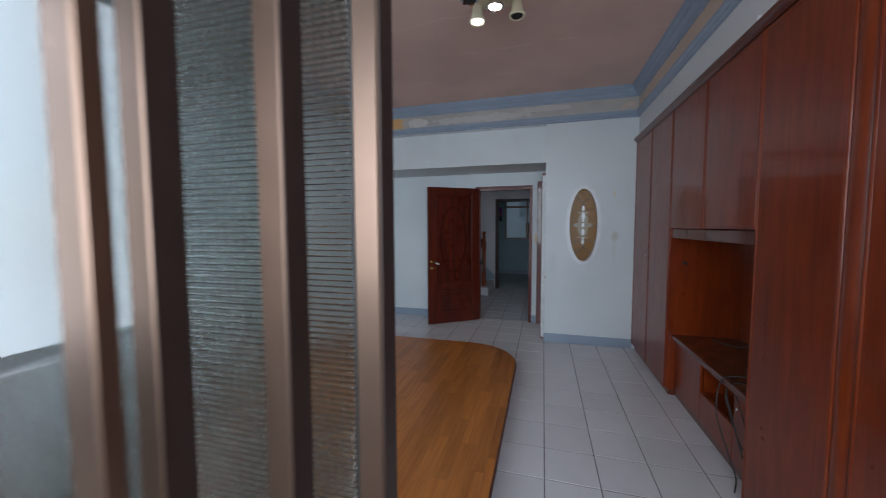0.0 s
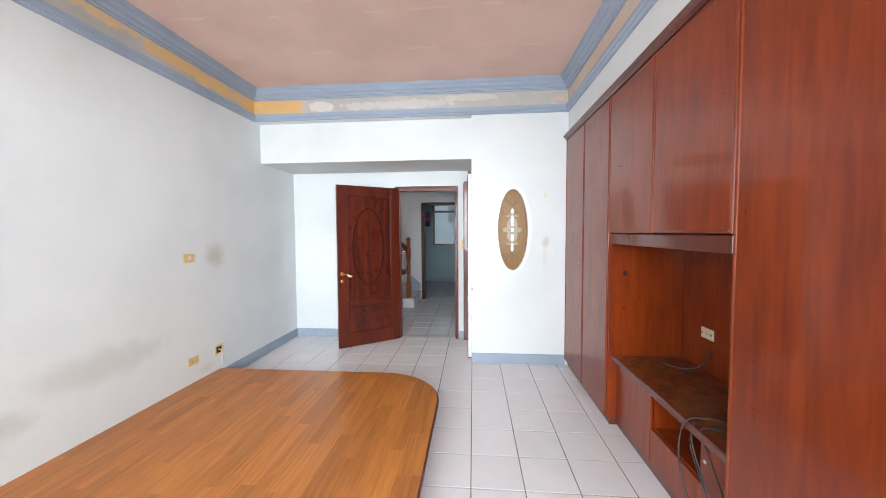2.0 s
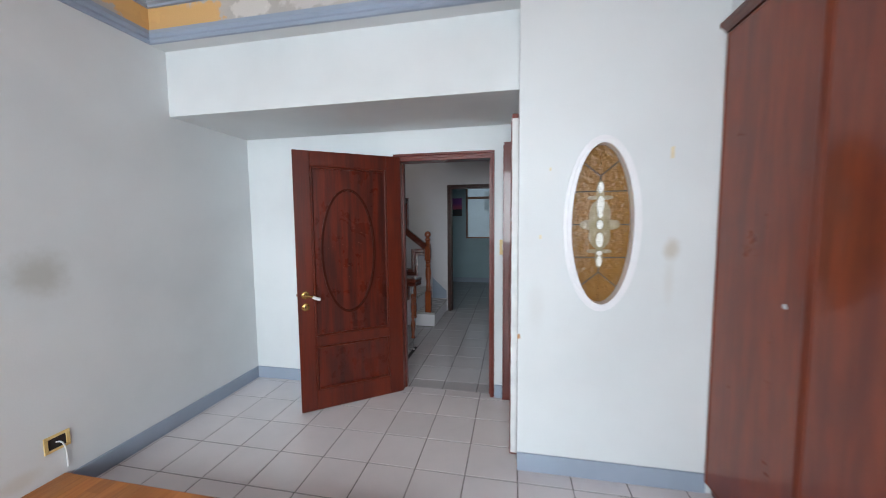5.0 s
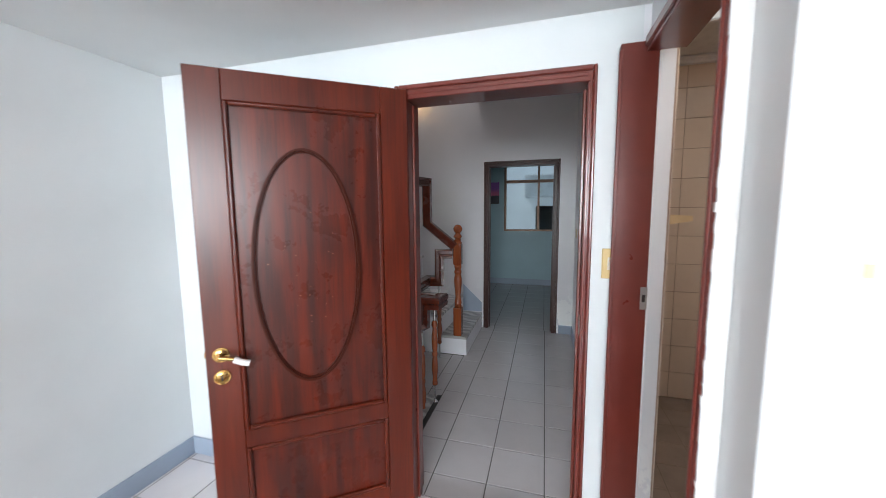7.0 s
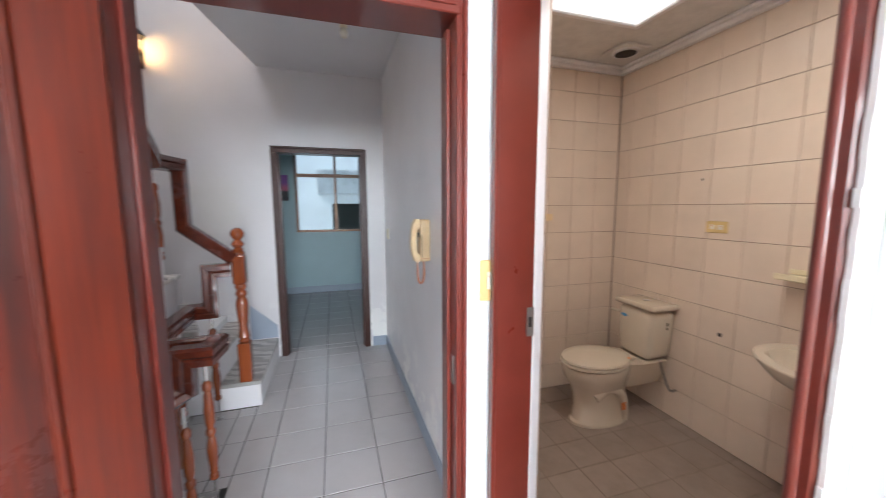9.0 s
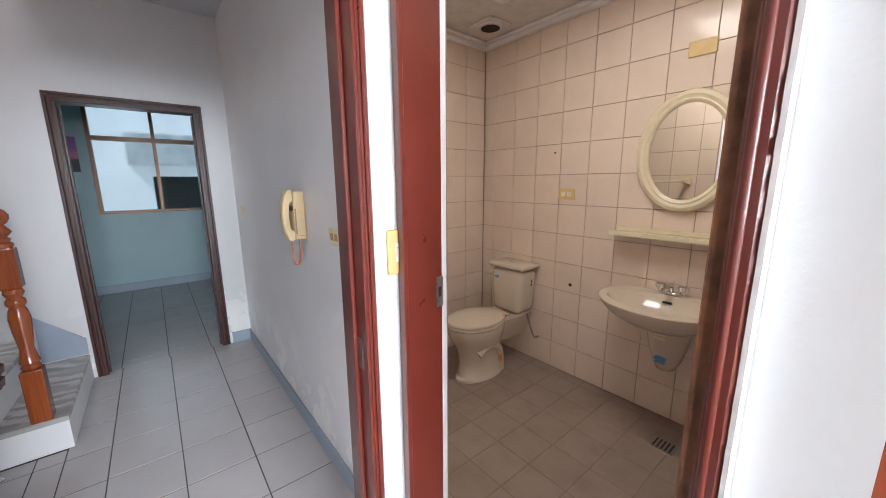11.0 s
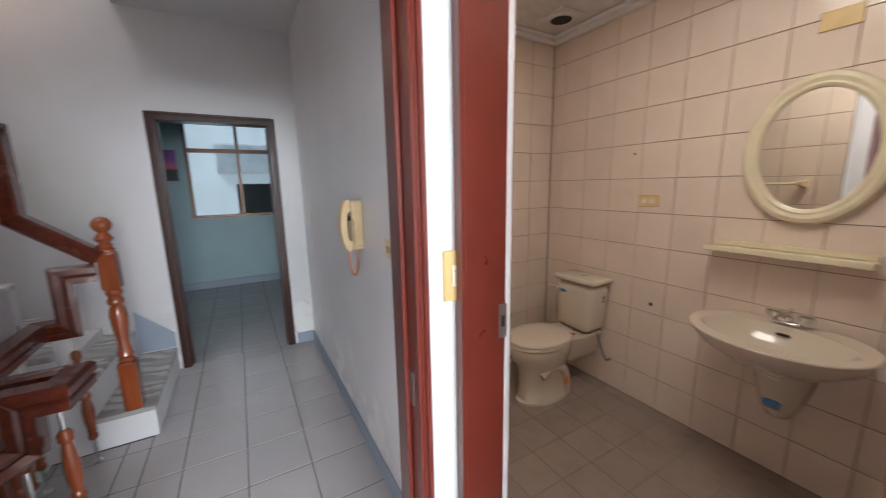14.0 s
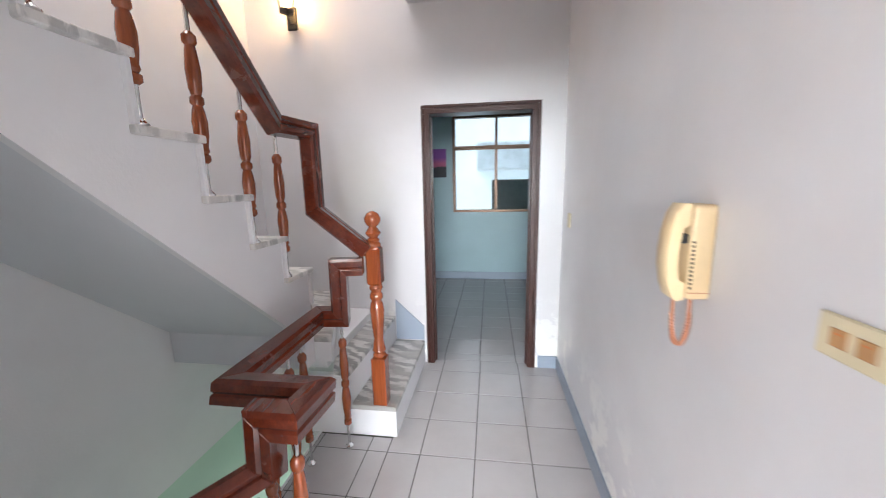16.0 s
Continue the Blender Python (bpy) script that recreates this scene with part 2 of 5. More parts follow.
def glass(name, col=(1, 1, 1), rough=0.02, ribs=0.0, wobble=0.0, through=1.0):
    m, nt, b = nodes_of(name)
    b.inputs["Base Color"].default_value = (*col, 1)
    b.inputs["Transmission Weight"].default_value, b.inputs["Roughness"].default_value, b.inputs["IOR"].default_value = through, rough, 1.45
    if ribs:
        w = node(nt, "TexWave", {"Scale": ribs, "Distortion": 0.5, "Detail": 1.0, "Detail Scale": 3.0}, bands="Z")
        nt.links.new(coords(nt), w.inputs["Vector"])
        w2 = node(nt, "TexWave", {"Scale": ribs * 0.6, "Distortion": 0.8, "Detail": 1.0, "Detail Scale": 2.0}, bands="X")
        nt.links.new(coords(nt), w2.inputs["Vector"])
        bump(nt, b, calc(nt, "MULTIPLY_ADD", w2.outputs["Fac"], 0.12, w.outputs["Fac"]), 0.45, 0.012)
    if wobble:
        bump(nt, b, noise_of(nt, coords(nt), wobble, 3), 0.6, 0.01)
    return m


def marble(name, dark=0.30, light=0.71, mid=0.42):
    m, nt, b = nodes_of(name)
    v = coords(nt, (1, 2.2, 1))
    w = node(nt, "TexWave", {"Scale": 2.6, "Distortion": 9.0, "Detail": 5.0, "Detail Scale": 1.4, "Detail Roughness": 0.65}, bands="DIAGONAL")
    nt.links.new(v, w.inputs["Vector"])
    c = mixed(nt, span(nt, w.outputs["Fac"], 0.15, 0.95), (dark, dark, dark), (light, light * 0.99, light * 0.97))
    c = mixed(nt, span(nt, noise_of(nt, v, 3, 6), 0.35, 0.7), c, (mid, mid * 0.98, mid * 0.94))
    nt.links.new(c, b.inputs["Base Color"])
    b.inputs["Roughness"].default_value = 0.3
    return m


MOULD = (0.36, 0.35, 0.29)
WHITE = (0.715, 0.745, 0.755)
M_wall = paint("wall_paint", WHITE, spots=[
    (-0.965, 4.92, 1.24, 0.3, 0.17, 0.15, 0.50, MOULD), (-0.965, 3.85, 0.57, 0.3, 0.6, 0.16, 0.32, MOULD),
    (-0.965, 3.15, 0.43, 0.3, 0.42, 0.12, 0.42, MOULD), (-0.965, 2.6, 0.38, 0.3, 0.5, 0.14, 0.35, MOULD),
    (-0.965, 4.75, 0.20, 0.3, 0.12, 0.06, 0.4, (0.55, 0.5, 0.4)), (2.295, 5.6, 1.34, 0.05, 0.3, 0.075, 0.55, (0.45, 0.38, 0.28)),
    (2.29, 5.6, 1.18, 0.04, 0.3, 0.2, 0.22, (0.5, 0.46, 0.38)), (1.60, 5.6, 1.0, 0.06, 0.3, 0.2, 0.16, (0.5, 0.46, 0.42))])
M_hall = paint("hall_paint", (0.66, 0.65, 0.665), rough=0.32, dirt=0.08, worn=((0.82, 0.82, 0.80), 0.515, 0.55, 0.7),
               spots=[(-0.1, 9.29, 1.5, 0.35, 0.3, 0.5, 0.35, (0.55, 0.53, 0.46)), (-0.3, 9.29, 2.3, 0.25, 0.3, 0.3, 0.2, (0.52, 0.5, 0.45))])
M_hallgrey = paint("grey_hall_paint", (0.80, 0.80, 0.83), rough=0.30, dirt=0.10, worn=((0.95, 0.95, 0.94), 0.515, 0.54, 0.66))
M_stairwhite = paint("stair_white_paint", (0.84, 0.84, 0.86), rough=0.5)
# Underside toned darker and bluer than the stair's white sides.
M_soffit = paint("stair_soffit_tone", (0.72, 0.74, 0.78), rough=0.6)
# One mint green tone for the lower stairwell's walls and floor.
M_green = paint("mint_green_tone", (0.55, 0.76, 0.64), rough=0.6)
M_blueroom = paint("pale_blue_paint", (0.36, 0.51, 0.55), rough=0.5)
M_base = paint("blue_grey_skirting_paint", (0.33, 0.39, 0.48), rough=0.45, dirt=0.2)
M_cornice = paint("blue_grey_cornice_paint", (0.34, 0.41, 0.52), rough=0.5, dirt=0.2)
M_ceil = paint("pink_beige_ceiling_paint", (0.79, 0.57, 0.49), rough=0.85, dirt=0.16, grain=0.4, cracks=True)
M_frieze = paint("bare_plaster_frieze", (0.55, 0.52, 0.47), rough=0.85, dirt=0.3, grain=0.4, edge=(0.62, 0.78), wobble=1.9, spots=[
    (-0.75, 5.55, 2.86, 0.62, 0.3, 0.15, 0.9, (0.72, 0.42, 0.14)), (-0.95, 4.9, 2.89, 0.3, 1.0, 0.09, 0.85, (0.75, 0.47, 0.18)),
    (0.7, 5.55, 2.85, 0.8, 0.3, 0.07, 0.6, (0.66, 0.64, 0.61)), (1.5, 5.55, 2.90, 0.5, 0.3, 0.05, 0.5, (0.68, 0.66, 0.62)),
    (-0.95, 3.6, 2.92, 0.3, 0.9, 0.06, 0.7, (0.72, 0.48, 0.22)), (-0.2, 5.55, 2.86, 0.22, 0.3, 0.08, 0.6, (0.78, 0.74, 0.68)),
    (2.5, 4.2, 2.86, 0.3, 2.0, 0.12, 0.7, (0.70, 0.52, 0.40))])
M_cab = wood("red_brown_cabinet_wood", (0.132, 0.0160, 0.0025), (0.262, 0.041, 0.0052), rough=0.28, coat=0.35, tone=0.12, scale=0.5, contrast=0.75, along=2.6, shine=0.32)
M_trimwood = wood("dark_cabinet_trim_wood", (0.085, 0.014, 0.007), (0.14, 0.028, 0.012), rough=0.28, coat=0.5, tone=0.1)
M_door = wood("red_mahogany_door_wood", (0.030, 0.004, 0.002), (0.145, 0.0145, 0.0025), rough=0.26, coat=0.5, tone=0.1, contrast=1.1, along=1.1, scale=0.7, shine=0.3)
M_doorstile = wood("red_mahogany_stile_wood", (0.048, 0.006, 0.0023), (0.128, 0.0145, 0.0030), rough=0.28, coat=0.5, tone=0.12, contrast=0.8, along=1.1, scale=0.7, shine=0.3)
for m in (M_door, M_doorstile):
    m.node_tree.nodes["Principled BSDF"].inputs["Coat Roughness"].default_value = 0.30
M_doorbead = plain("dark_door_bead", (0.05, 0.010, 0.005), 0.35)
M_doorbead.node_tree.nodes["Principled BSDF"].inputs["Specular IOR Level"].default_value = 0.12
M_fleck = plain("pale_paint_fleck", (0.55, 0.30, 0.20), 0.6)
M_frame = plain("red_brown_frame_paint", (0.155, 0.025, 0.016), 0.3, vary=0.10, scale=4, coat=0.4)
M_farframe = plain("dark_brown_frame_paint", (0.050, 0.014, 0.009), 0.35, vary=0.12, scale=5, coat=0.2)
M_rail = wood("red_rail_wood", (0.080, 0.013, 0.006), (0.150, 0.026, 0.010), axis=1, rough=0.22, coat=0.6, tone=0.1)
M_turned = wood("orange_turned_wood", (0.20, 0.042, 0.012), (0.36, 0.085, 0.024), rough=0.2, coat=0.7, tone=0.1)
M_plank = wood("honey_floor_planks", (0.35, 0.110, 0.022), (0.51, 0.190, 0.042), axis=1, rough=0.32, coat=0.06, shine=0.35, tone=0.36, contrast=0.9)
M_burl = plain("burl_counter_top", (0.21, 0.065, 0.022), 0.32, vary=0.42, scale=16, coat=0.3)
M_tile = tile("white_floor_tile", (0.74, 0.71, 0.72), dirt=0.06, tone=0.06)
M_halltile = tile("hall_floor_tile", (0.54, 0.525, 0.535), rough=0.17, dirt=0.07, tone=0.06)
M_grout = plain("grey_grout", (0.10, 0.095, 0.09), 0.9)
M_wtile = tile("pinkish_wall_tile", (0.76, 0.635, 0.53), rough=0.14, tone=0.05, dirt=0.07)
M_wgrout = plain("brown_wall_grout", (0.40, 0.29, 0.235), 0.9)
M_btile = tile("grey_brown_bath_floor_tile", (0.31, 0.245, 0.21), rough=0.42, dirt=0.22, tone=0.12, scale=6)
M_bgrout = plain("dark_bath_grout", (0.25, 0.20, 0.17), 0.95)
M_marble = marble("grey_veined_marble")
M_palemarble = marble("pale_tread_marble", 0.46, 0.80, 0.66)
M_alum = plain("bronze_anodised_aluminium", (0.25, 0.16, 0.115), 0.30, metal=0.85, vary=0.08, scale=3)
M_dkalum = plain("dark_bronze_aluminium", (0.16, 0.085, 0.05), 0.35, metal=0.4, scale=4)
# For the strips that darken the sliding leaves' end faces.
M_edge = plain("dark_brown_end_face", (0.045, 0.024, 0.018), 0.45, metal=0.3)
M_chrome = plain("chrome", (0.75, 0.75, 0.75), 0.12, metal=1.0, vary=0.03)
M_brass = plain("aged_brass", (0.52, 0.34, 0.12), 0.25, metal=1.0)
M_steel = plain("dull_steel", (0.35, 0.33, 0.31), 0.4, metal=0.9)
M_yellow = plain("yellowed_plastic", (0.72, 0.52, 0.22), 0.4, vary=0.06)
M_cream = plain("cream_plastic", (0.76, 0.68, 0.48), 0.35, vary=0.05)
M_phone = plain("beige_phone_plastic", (0.78, 0.60, 0.36), 0.35, vary=0.06)
M_cord = plain("orange_phone_cord", (0.55, 0.24, 0.14), 0.5)
M_brownrocker = plain("brown_rocker", (0.55, 0.30, 0.13), 0.4)
M_button = plain("ivory_rocker", (0.80, 0.74, 0.62), 0.35)
M_black = plain("black_rubber", (0.02, 0.02, 0.02), 0.5)
# Near-black surface pieces draw the shade in holes and slots; prints too.
M_dark = plain("dark_hole", (0.03, 0.022, 0.02), 0.8)
M_ceramic = plain("almond_ceramic", (0.66, 0.58, 0.47), 0.10, vary=0.03, scale=4, coat=0.6)
M_whitecloth = plain("white_cloth", (0.8, 0.8, 0.8), 0.8)
M_pvc = plain("white_pvc_ceiling_panel", (0.70, 0.68, 0.66), 0.4)
M_whitegloss = plain("white_gloss_moulding", (0.80, 0.80, 0.82), 0.3, vary=0.03)
M_bluelabel = plain("blue_label", (0.08, 0.30, 0.60), 0.4)
M_orangelabel = plain("orange_label", (0.70, 0.22, 0.06), 0.4)
M_bathdoor = plain("weathered_brown_door_panel", (0.42, 0.185, 0.085), 0.5, vary=0.3, scale=14, coat=0.1)
M_mirror, nt, b = nodes_of("silver_mirror")
b.inputs["Base Color"].default_value, b.inputs["Metallic"].default_value, b.inputs["Roughness"].default_value = (0.84, 0.86, 0.85, 1), 1.0, 0.012
M_ribbed = glass("ribbed_glass", (0.82, 0.92, 0.90), 0.06, ribs=34)
M_clear = glass("clear_glass", (0.93, 0.97, 0.97), 0.02)
M_frost, nt, b = nodes_of("frosted_window_glass")
pane = node(nt, "BsdfRefraction", {"Color": (0.90, 0.97, 0.99, 1), "Roughness": 0.07, "IOR": 1.45})
bumps = node(nt, "Bump", {"Strength": 0.25, "Distance": 0.004})
nt.links.new(noise_of(nt, coords(nt), 45, 3), bumps.inputs["Height"])
nt.links.new(bumps.outputs[0], pane.inputs["Normal"])
nt.links.new(pane.outputs[0], nt.nodes["Material Output"].inputs["Surface"])
nt.nodes.remove(b)
M_amber = glass("amber_art_glass", (0.27, 0.135, 0.030), 0.22, wobble=30, through=0.25)
M_amber.node_tree.nodes["Principled BSDF"].inputs["Specular IOR Level"].default_value = 0.2
M_milk = glass("white_art_glass", (0.80, 0.80, 0.74), 0.15, wobble=40, through=0.2)
M_bevel = glass("clear_bevelled_glass", (0.42, 0.36, 0.22), 0.08, wobble=18, through=0.4)
M_lead = plain("lead_came", (0.10, 0.11, 0.10), 0.5, metal=0.5)
# Wall colour with its own emission, standing in for daylight behind the panes.
M_backdrop = plain("glowing_rear_backdrop", (0.52, 0.55, 0.57), 0.8, vary=0.1, scale=0.8, emit=(0.86, 0.95, 1.0, 0.15))
M_outwall = paint("outdoor_render", (0.66, 0.66, 0.66), rough=0.8, dirt=0.2)

# ---- setting: walls, floors, ceilings ----
L, R, FAR = -0.965, 3.05, 12.1
ZC = 3.06
setting("wall_west", boxes((L - 0.15, L, 1.35, 6.46, -0.01, ZC + 0.1)), M_wall, "white painted plaster wall with grey mould stains", "wall")
setting("wall_east", boxes((R, R + 0.15, 1.35, 5.6, -0.01, ZC + 0.1)), M_wall, "white painted plaster wall behind cabinets", "wall")
setting("wall_cabinet_fascia", boxes((2.525, R, 1.50, 5.6, 2.47, ZC)), M_wall, "white painted boxed-in wall above the cabinets", "wall")
# front wall round the sliding door
setting("wall_front", boxes((L - 0.15, L + 0.15, 1.30, 1.50, -0.01, ZC + 0.1), (2.42, R + 0.15, 1.30, 1.50, -0.01, ZC + 0.1), (L + 0.15, 2.42, 1.30, 1.50, 2.6, ZC + 0.1)), M_wall,
        "white painted front wall around the sliding door", "wall")
# lowered alcove before the inner door
setting("beam", boxes((L, 1.5, 5.705, 6.46, 2.268, ZC)), M_wall, "white painted dropped beam over the alcove", "beam")
DX0, DX1, DTOP = 0.48, 1.303, 2.05
bm = bmesh.new()
jambs = [(L - 0.15, -0.01), (DX0, -0.01), (DX0, DTOP), (DX1, DTOP), (DX1, -0.01), (1.475, -0.01), (1.475, ZC), (L - 0.15, ZC)]
loft([[(x, y, z) for x, z in jambs] for y in (6.46, 6.58)], bm)
bmesh.ops.triangulate(bm, faces=[f for f in bm.faces if len(f.verts) > 4])
setting("wall_inner_door", bm, M_wall,
        "white painted wall around the mahogany door", "wall")


def wall_with_oval(x0, x1, z0, z1, y0, y1, cx, cz, rx, rz, n=48):
    angs = sorted([2 * math.pi * i / n for i in range(n)] + [math.atan2(z - cz, x - cx) % (2 * math.pi) for x in (x0, x1) for z in (z0, z1)])
    inner, outer = [], []
    for a in angs:
        dx, dz = math.cos(a), math.sin(a)
        k = min(((x1 if dx > 0 else x0) - cx) / dx if abs(dx) > 1e-9 else 9e9, ((z1 if dz > 0 else z0) - cz) / dz if abs(dz) > 1e-9 else 9e9)
        outer.append((cx + k * dx, cz + k * dz))
        q = 1 / math.hypot(dx / rx, dz / rz)
        inner.append((cx + q * dx, cz + q * dz))
    bm = bmesh.new()
    rows = [[bm.verts.new((x, y, z)) for x, z in ring] for ring, y in ((outer, y0), (inner, y0), (inner, y1), (outer, y1))]
    m = len(angs)
    for a, b in zip(rows, rows[1:] + rows[:1]):
        for i in range(m):
            bm.faces.new((a[i], a[(i + 1) % m], b[(i + 1) % m], b[i]))
    bmesh.ops.recalc_face_normals(bm, faces=bm.faces)
    return bm


OX, OZ, ORX, ORZ = 1.945, 1.475, 0.172, 0.452
setting("wall_oval_window", wall_with_oval(1.5, R, -0.01, ZC, 5.6, 5.70, OX, OZ, ORX, ORZ), M_wall, "white painted wall with an oval stained glass window", "wall")
# bathroom door wall: opening from y 5.80 to the inner wall
BTOP = 2.12
setting("wall_bath_door", boxes((1.5, 1.6, 5.70, 5.745, -0.01, ZC), (1.5, 1.6, 5.745, 6.46, BTOP, ZC)), M_wall, "white painted wall beside the bathroom door", "wall")
setting("wall_hall_east", boxes((1.475, 1.53, 6.46, 6.495, -0.01, 2.85), (1.475, 1.6, 6.495, 9.41, -0.01, 2.85)), M_hallgrey, "grey-white glossy hall wall with peeling paint", "wall")
# bathroom shell
BF, BC = 0.118, 2.47
setting("wall_bath_shell", boxes((R, R + 0.15, 5.6, 7.9, -0.01, ZC), (1.6, R, 7.74, 7.9, -0.01, ZC)), M_wgrout, "tiled bathroom wall backing in brown mortar", "wall")
setting("wall_bath_lining", boxes((1.6, 1.608, 6.50, 7.74, BF, BC), (1.61, R, 5.70, 5.708, BF, 1.0), (1.61, 1.76, 5.70, 5.708, 1.0, 1.95), (2.13, R, 5.70, 5.708, 1.0, 1.95), (1.61, R, 5.70, 5.708, 1.95, BC)),
        M_wgrout, "mortar backing of the bathroom tiles", "wall")
# hall, stairwell and far room
FDX0, FDX1, FDTOP = 0.425, 1.275, 2.07
setting("wall_far_door", boxes((L, FDX0, 9.29, 9.41, -2.8, 5.6), (FDX1, 1.475, 9.29, 9.41, -0.01, 2.85), (FDX0, FDX1, 9.29, 9.41, FDTOP, 2.85)), M_hall,
        "grey-white hall end wall with faint stains", "wall")
setting("wall_stair_west", boxes((L - 0.15, L, 6.46, 9.41, -0.25, 5.6)), M_stairwhite, "grey-white painted wall along the stairs", "wall")
setting("wall_stair_lower", boxes((L - 0.15, L, 6.46, 9.41, -2.8, -0.25), (L, 0.34, 6.46, 6.58, -2.8, -0.012), (0.34, 0.44, 6.58, 9.29, -2.8, -0.2)), M_green, "mint green wall of the lower stairwell", "wall")
# Upper stairwell is out of view; these walls and ceiling are assumed.
setting("wall_stair_upper", boxes((0.32, 0.44, 6.58, 9.29, 2.96, 5.6), (L, 0.44, 6.46, 6.58, 3.02, 5.6)), M_hall, "assumed unseen wall closing the upper stairwell", "wall")
setting("ceiling_stairwell", boxes((L, 0.44, 6.46, 9.41, 5.6, 5.7)), M_hall, "assumed unseen ceiling over the stairwell", "ceiling")
setting("ceiling_hall", prism([(0.10, 6.58), (1.6, 6.58), (1.6, 9.41), (0.35, 9.41), (0.14, 8.25)], 2.80, 2.96), M_hall, "grey-white painted hall ceiling", "ceiling")
setting("floor_lower", boxes((L, 0.44, 6.46, 9.41, -2.9, -2.8)), M_green, "pale green floor of the storey below", "floor")
setting("ceiling", boxes((L - 0.15, R + 0.15, 1.30, 6.58, ZC, ZC + 0.12)), M_ceil, "pinkish bare ceiling with peeling paint", "ceiling")
setting("wall_far_room", boxes((L - 0.15, L, 9.41, FAR, -0.01, 2.9), (R, R + 0.15, 9.41, FAR, -0.01, 2.9), (1.6, R, 9.30, 9.41, -0.01, 2.9),
        (L - 0.15, 0.345, FAR, FAR + 0.14, -0.01, 2.9), (1.675, R + 0.15, FAR, FAR + 0.14, -0.01, 2.9), (0.345, 1.675, FAR, FAR + 0.14, -0.01, 1.08), (0.345, 1.675, FAR, FAR + 0.14, 2.53, 2.9)),
        M_blueroom, "pale blue painted walls of the far room", "wall")
setting("ceiling_far_room", boxes((L, R, 9.41, FAR, 2.9, 3.0)), M_blueroom, "pale far room ceiling", "ceiling")

floor_room = setting("floor", boxes((L, R, 1.30, 6.52, -0.12, -0.0022)), M_grout, "white square floor tiles with grey joints", "floor")
floor_hall = setting("floor_hall", boxes((0.34, 1.475, 6.52, 9.35, -0.12, -0.0022), (-0.10, 0.34, 7.52, 8.40, -0.12, -0.0022)), M_grout, "off-white square hall floor tiles", "floor")
floor_far = setting("floor_far_room", boxes((L, R, 9.35, FAR, -0.12, -0.0022)), M_grout, "off-white square tiles of the far room", "floor")
floor_bath = setting("floor_bath", boxes((1.5, R, 5.70, 7.74, -0.02, BF - 0.0022)), M_bgrout, "worn grey-brown bathroom floor tiles", "floor")

# skirting boards
setting("baseboard", boxes((L, L + 0.012, 4.96, 6.448, 0.0, 0.112), (L, 0.425, 6.448, 6.46, 0.0, 0.112), (1.32, 1.386, 6.448, 6.46, 0.0, 0.112), (1.5, 2.51, 5.588, 5.6, 0.0, 0.112), bevel=0.003), M_base,
        "painted blue-grey skirting", "baseboard")
setting("baseboard_hall", boxes((1.463, 1.475, 6.60, 9.278, 0.0, 0.105), (1.32, 1.475, 9.278, 9.29, 0.0, 0.105), bevel=0.003), M_base, "painted blue-grey skirting in the hall", "baseboard")
setting("baseboard_far_room", boxes((L, R, FAR - 0.012, FAR, 0.0, 0.115), (L, L + 0.012, 9.42, FAR - 0.012, 0.0, 0.115), (R - 0.012, R, 9.42, FAR - 0.012, 0.0, 0.115), bevel=0.003), M_base, "painted blue-grey skirting in the far room", "baseboard")
bm = extrude_x([(9.277, 0.21), (9.277, 0.36), (9.289, 0.36), (9.289, 0.21)], 0.14, 0.38)
for v in bm.verts:
    if v.co.z > 0.3:
        v.co.z = 0.33 + (0.38 - v.co.x) * 0.95
setting("baseboard_stair", bm, M_base, "blue-grey painted skirting stepping up with the stairs", "baseboard")


def cornice(path, profile, name, material, label):
    """Moulding along a plan path, mitred at its corners; profile of (inward, z)."""
    bm = bmesh.new()
    pts = [Vector(p) for p in path]
    rings = []
    for i, p in enumerate(pts):
        a = (p - pts[i - 1]).normalized() if i else (pts[1] - p).normalized()
        b = (pts[i + 1] - p).normalized() if i + 1 < len(pts) else a
        na, nb = Vector((a.y, -a.x)), Vector((b.y, -b.x))
        m = (na + nb).normalized()
        k = 1 / max(m.dot(na), 0.2)
        rings.append([(p.x + m.x * d * k, p.y + m.y * d * k, z) for d, z in profile])
    loft(rings, bm)
    return setting(name, bm, material, label, "cornice")


ROUND = [(L, 1.5), (L, 5.6), (2.525, 5.6), (2.525, 1.5)]
cornice(ROUND, [(0, 2.715), (0.02, 2.715), (0.032, 2.728), (0.026, 2.745), (0.04, 2.762), (0.036, 2.79), (0, 2.79)], "cornice_lower", M_cornice, "blue-grey painted picture moulding")
cornice(ROUND, [(0, 2.78), (0.012, 2.78), (0.012, 2.96), (0, 2.96)], "trim_frieze", M_frieze, "bare plaster frieze with orange stains")
cornice(ROUND, [(0, 2.942), (0.026, 2.942), (0.030, 2.956), (0.046, 2.960), (0.050, 2.974), (0.060, 2.984), (0.074, 2.990), (0.078, 3.010), (0.088, 3.022), (0.100, 3.028), (0.104, ZC - 0.002), (0, ZC - 0.002)], "cornice_upper", M_cornice,
        "blue-grey painted stepped ceiling moulding")
setting("beam_face_infill", boxes((L, 1.5, 5.598, 5.7045, 2.716, ZC)), M_wall, "white plaster strip above the alcove beam", "wall")

# ---- main room ----
# raised plank platform with a rounded corner
PX, PY, PR, PZ = 1.245, 4.95, 0.55, 0.128


def outline(inset=0.0):
    pts = [(L + 0.002, 1.52), (PX - inset, 1.52)]
    for i in range(15):
        a = math.pi / 2 * i / 14
        pts.append((PX - PR + (PR - inset) * math.cos(a), PY - PR + (PR - inset) * math.sin(a)))
    return pts + [(L + 0.002, PY - inset)]


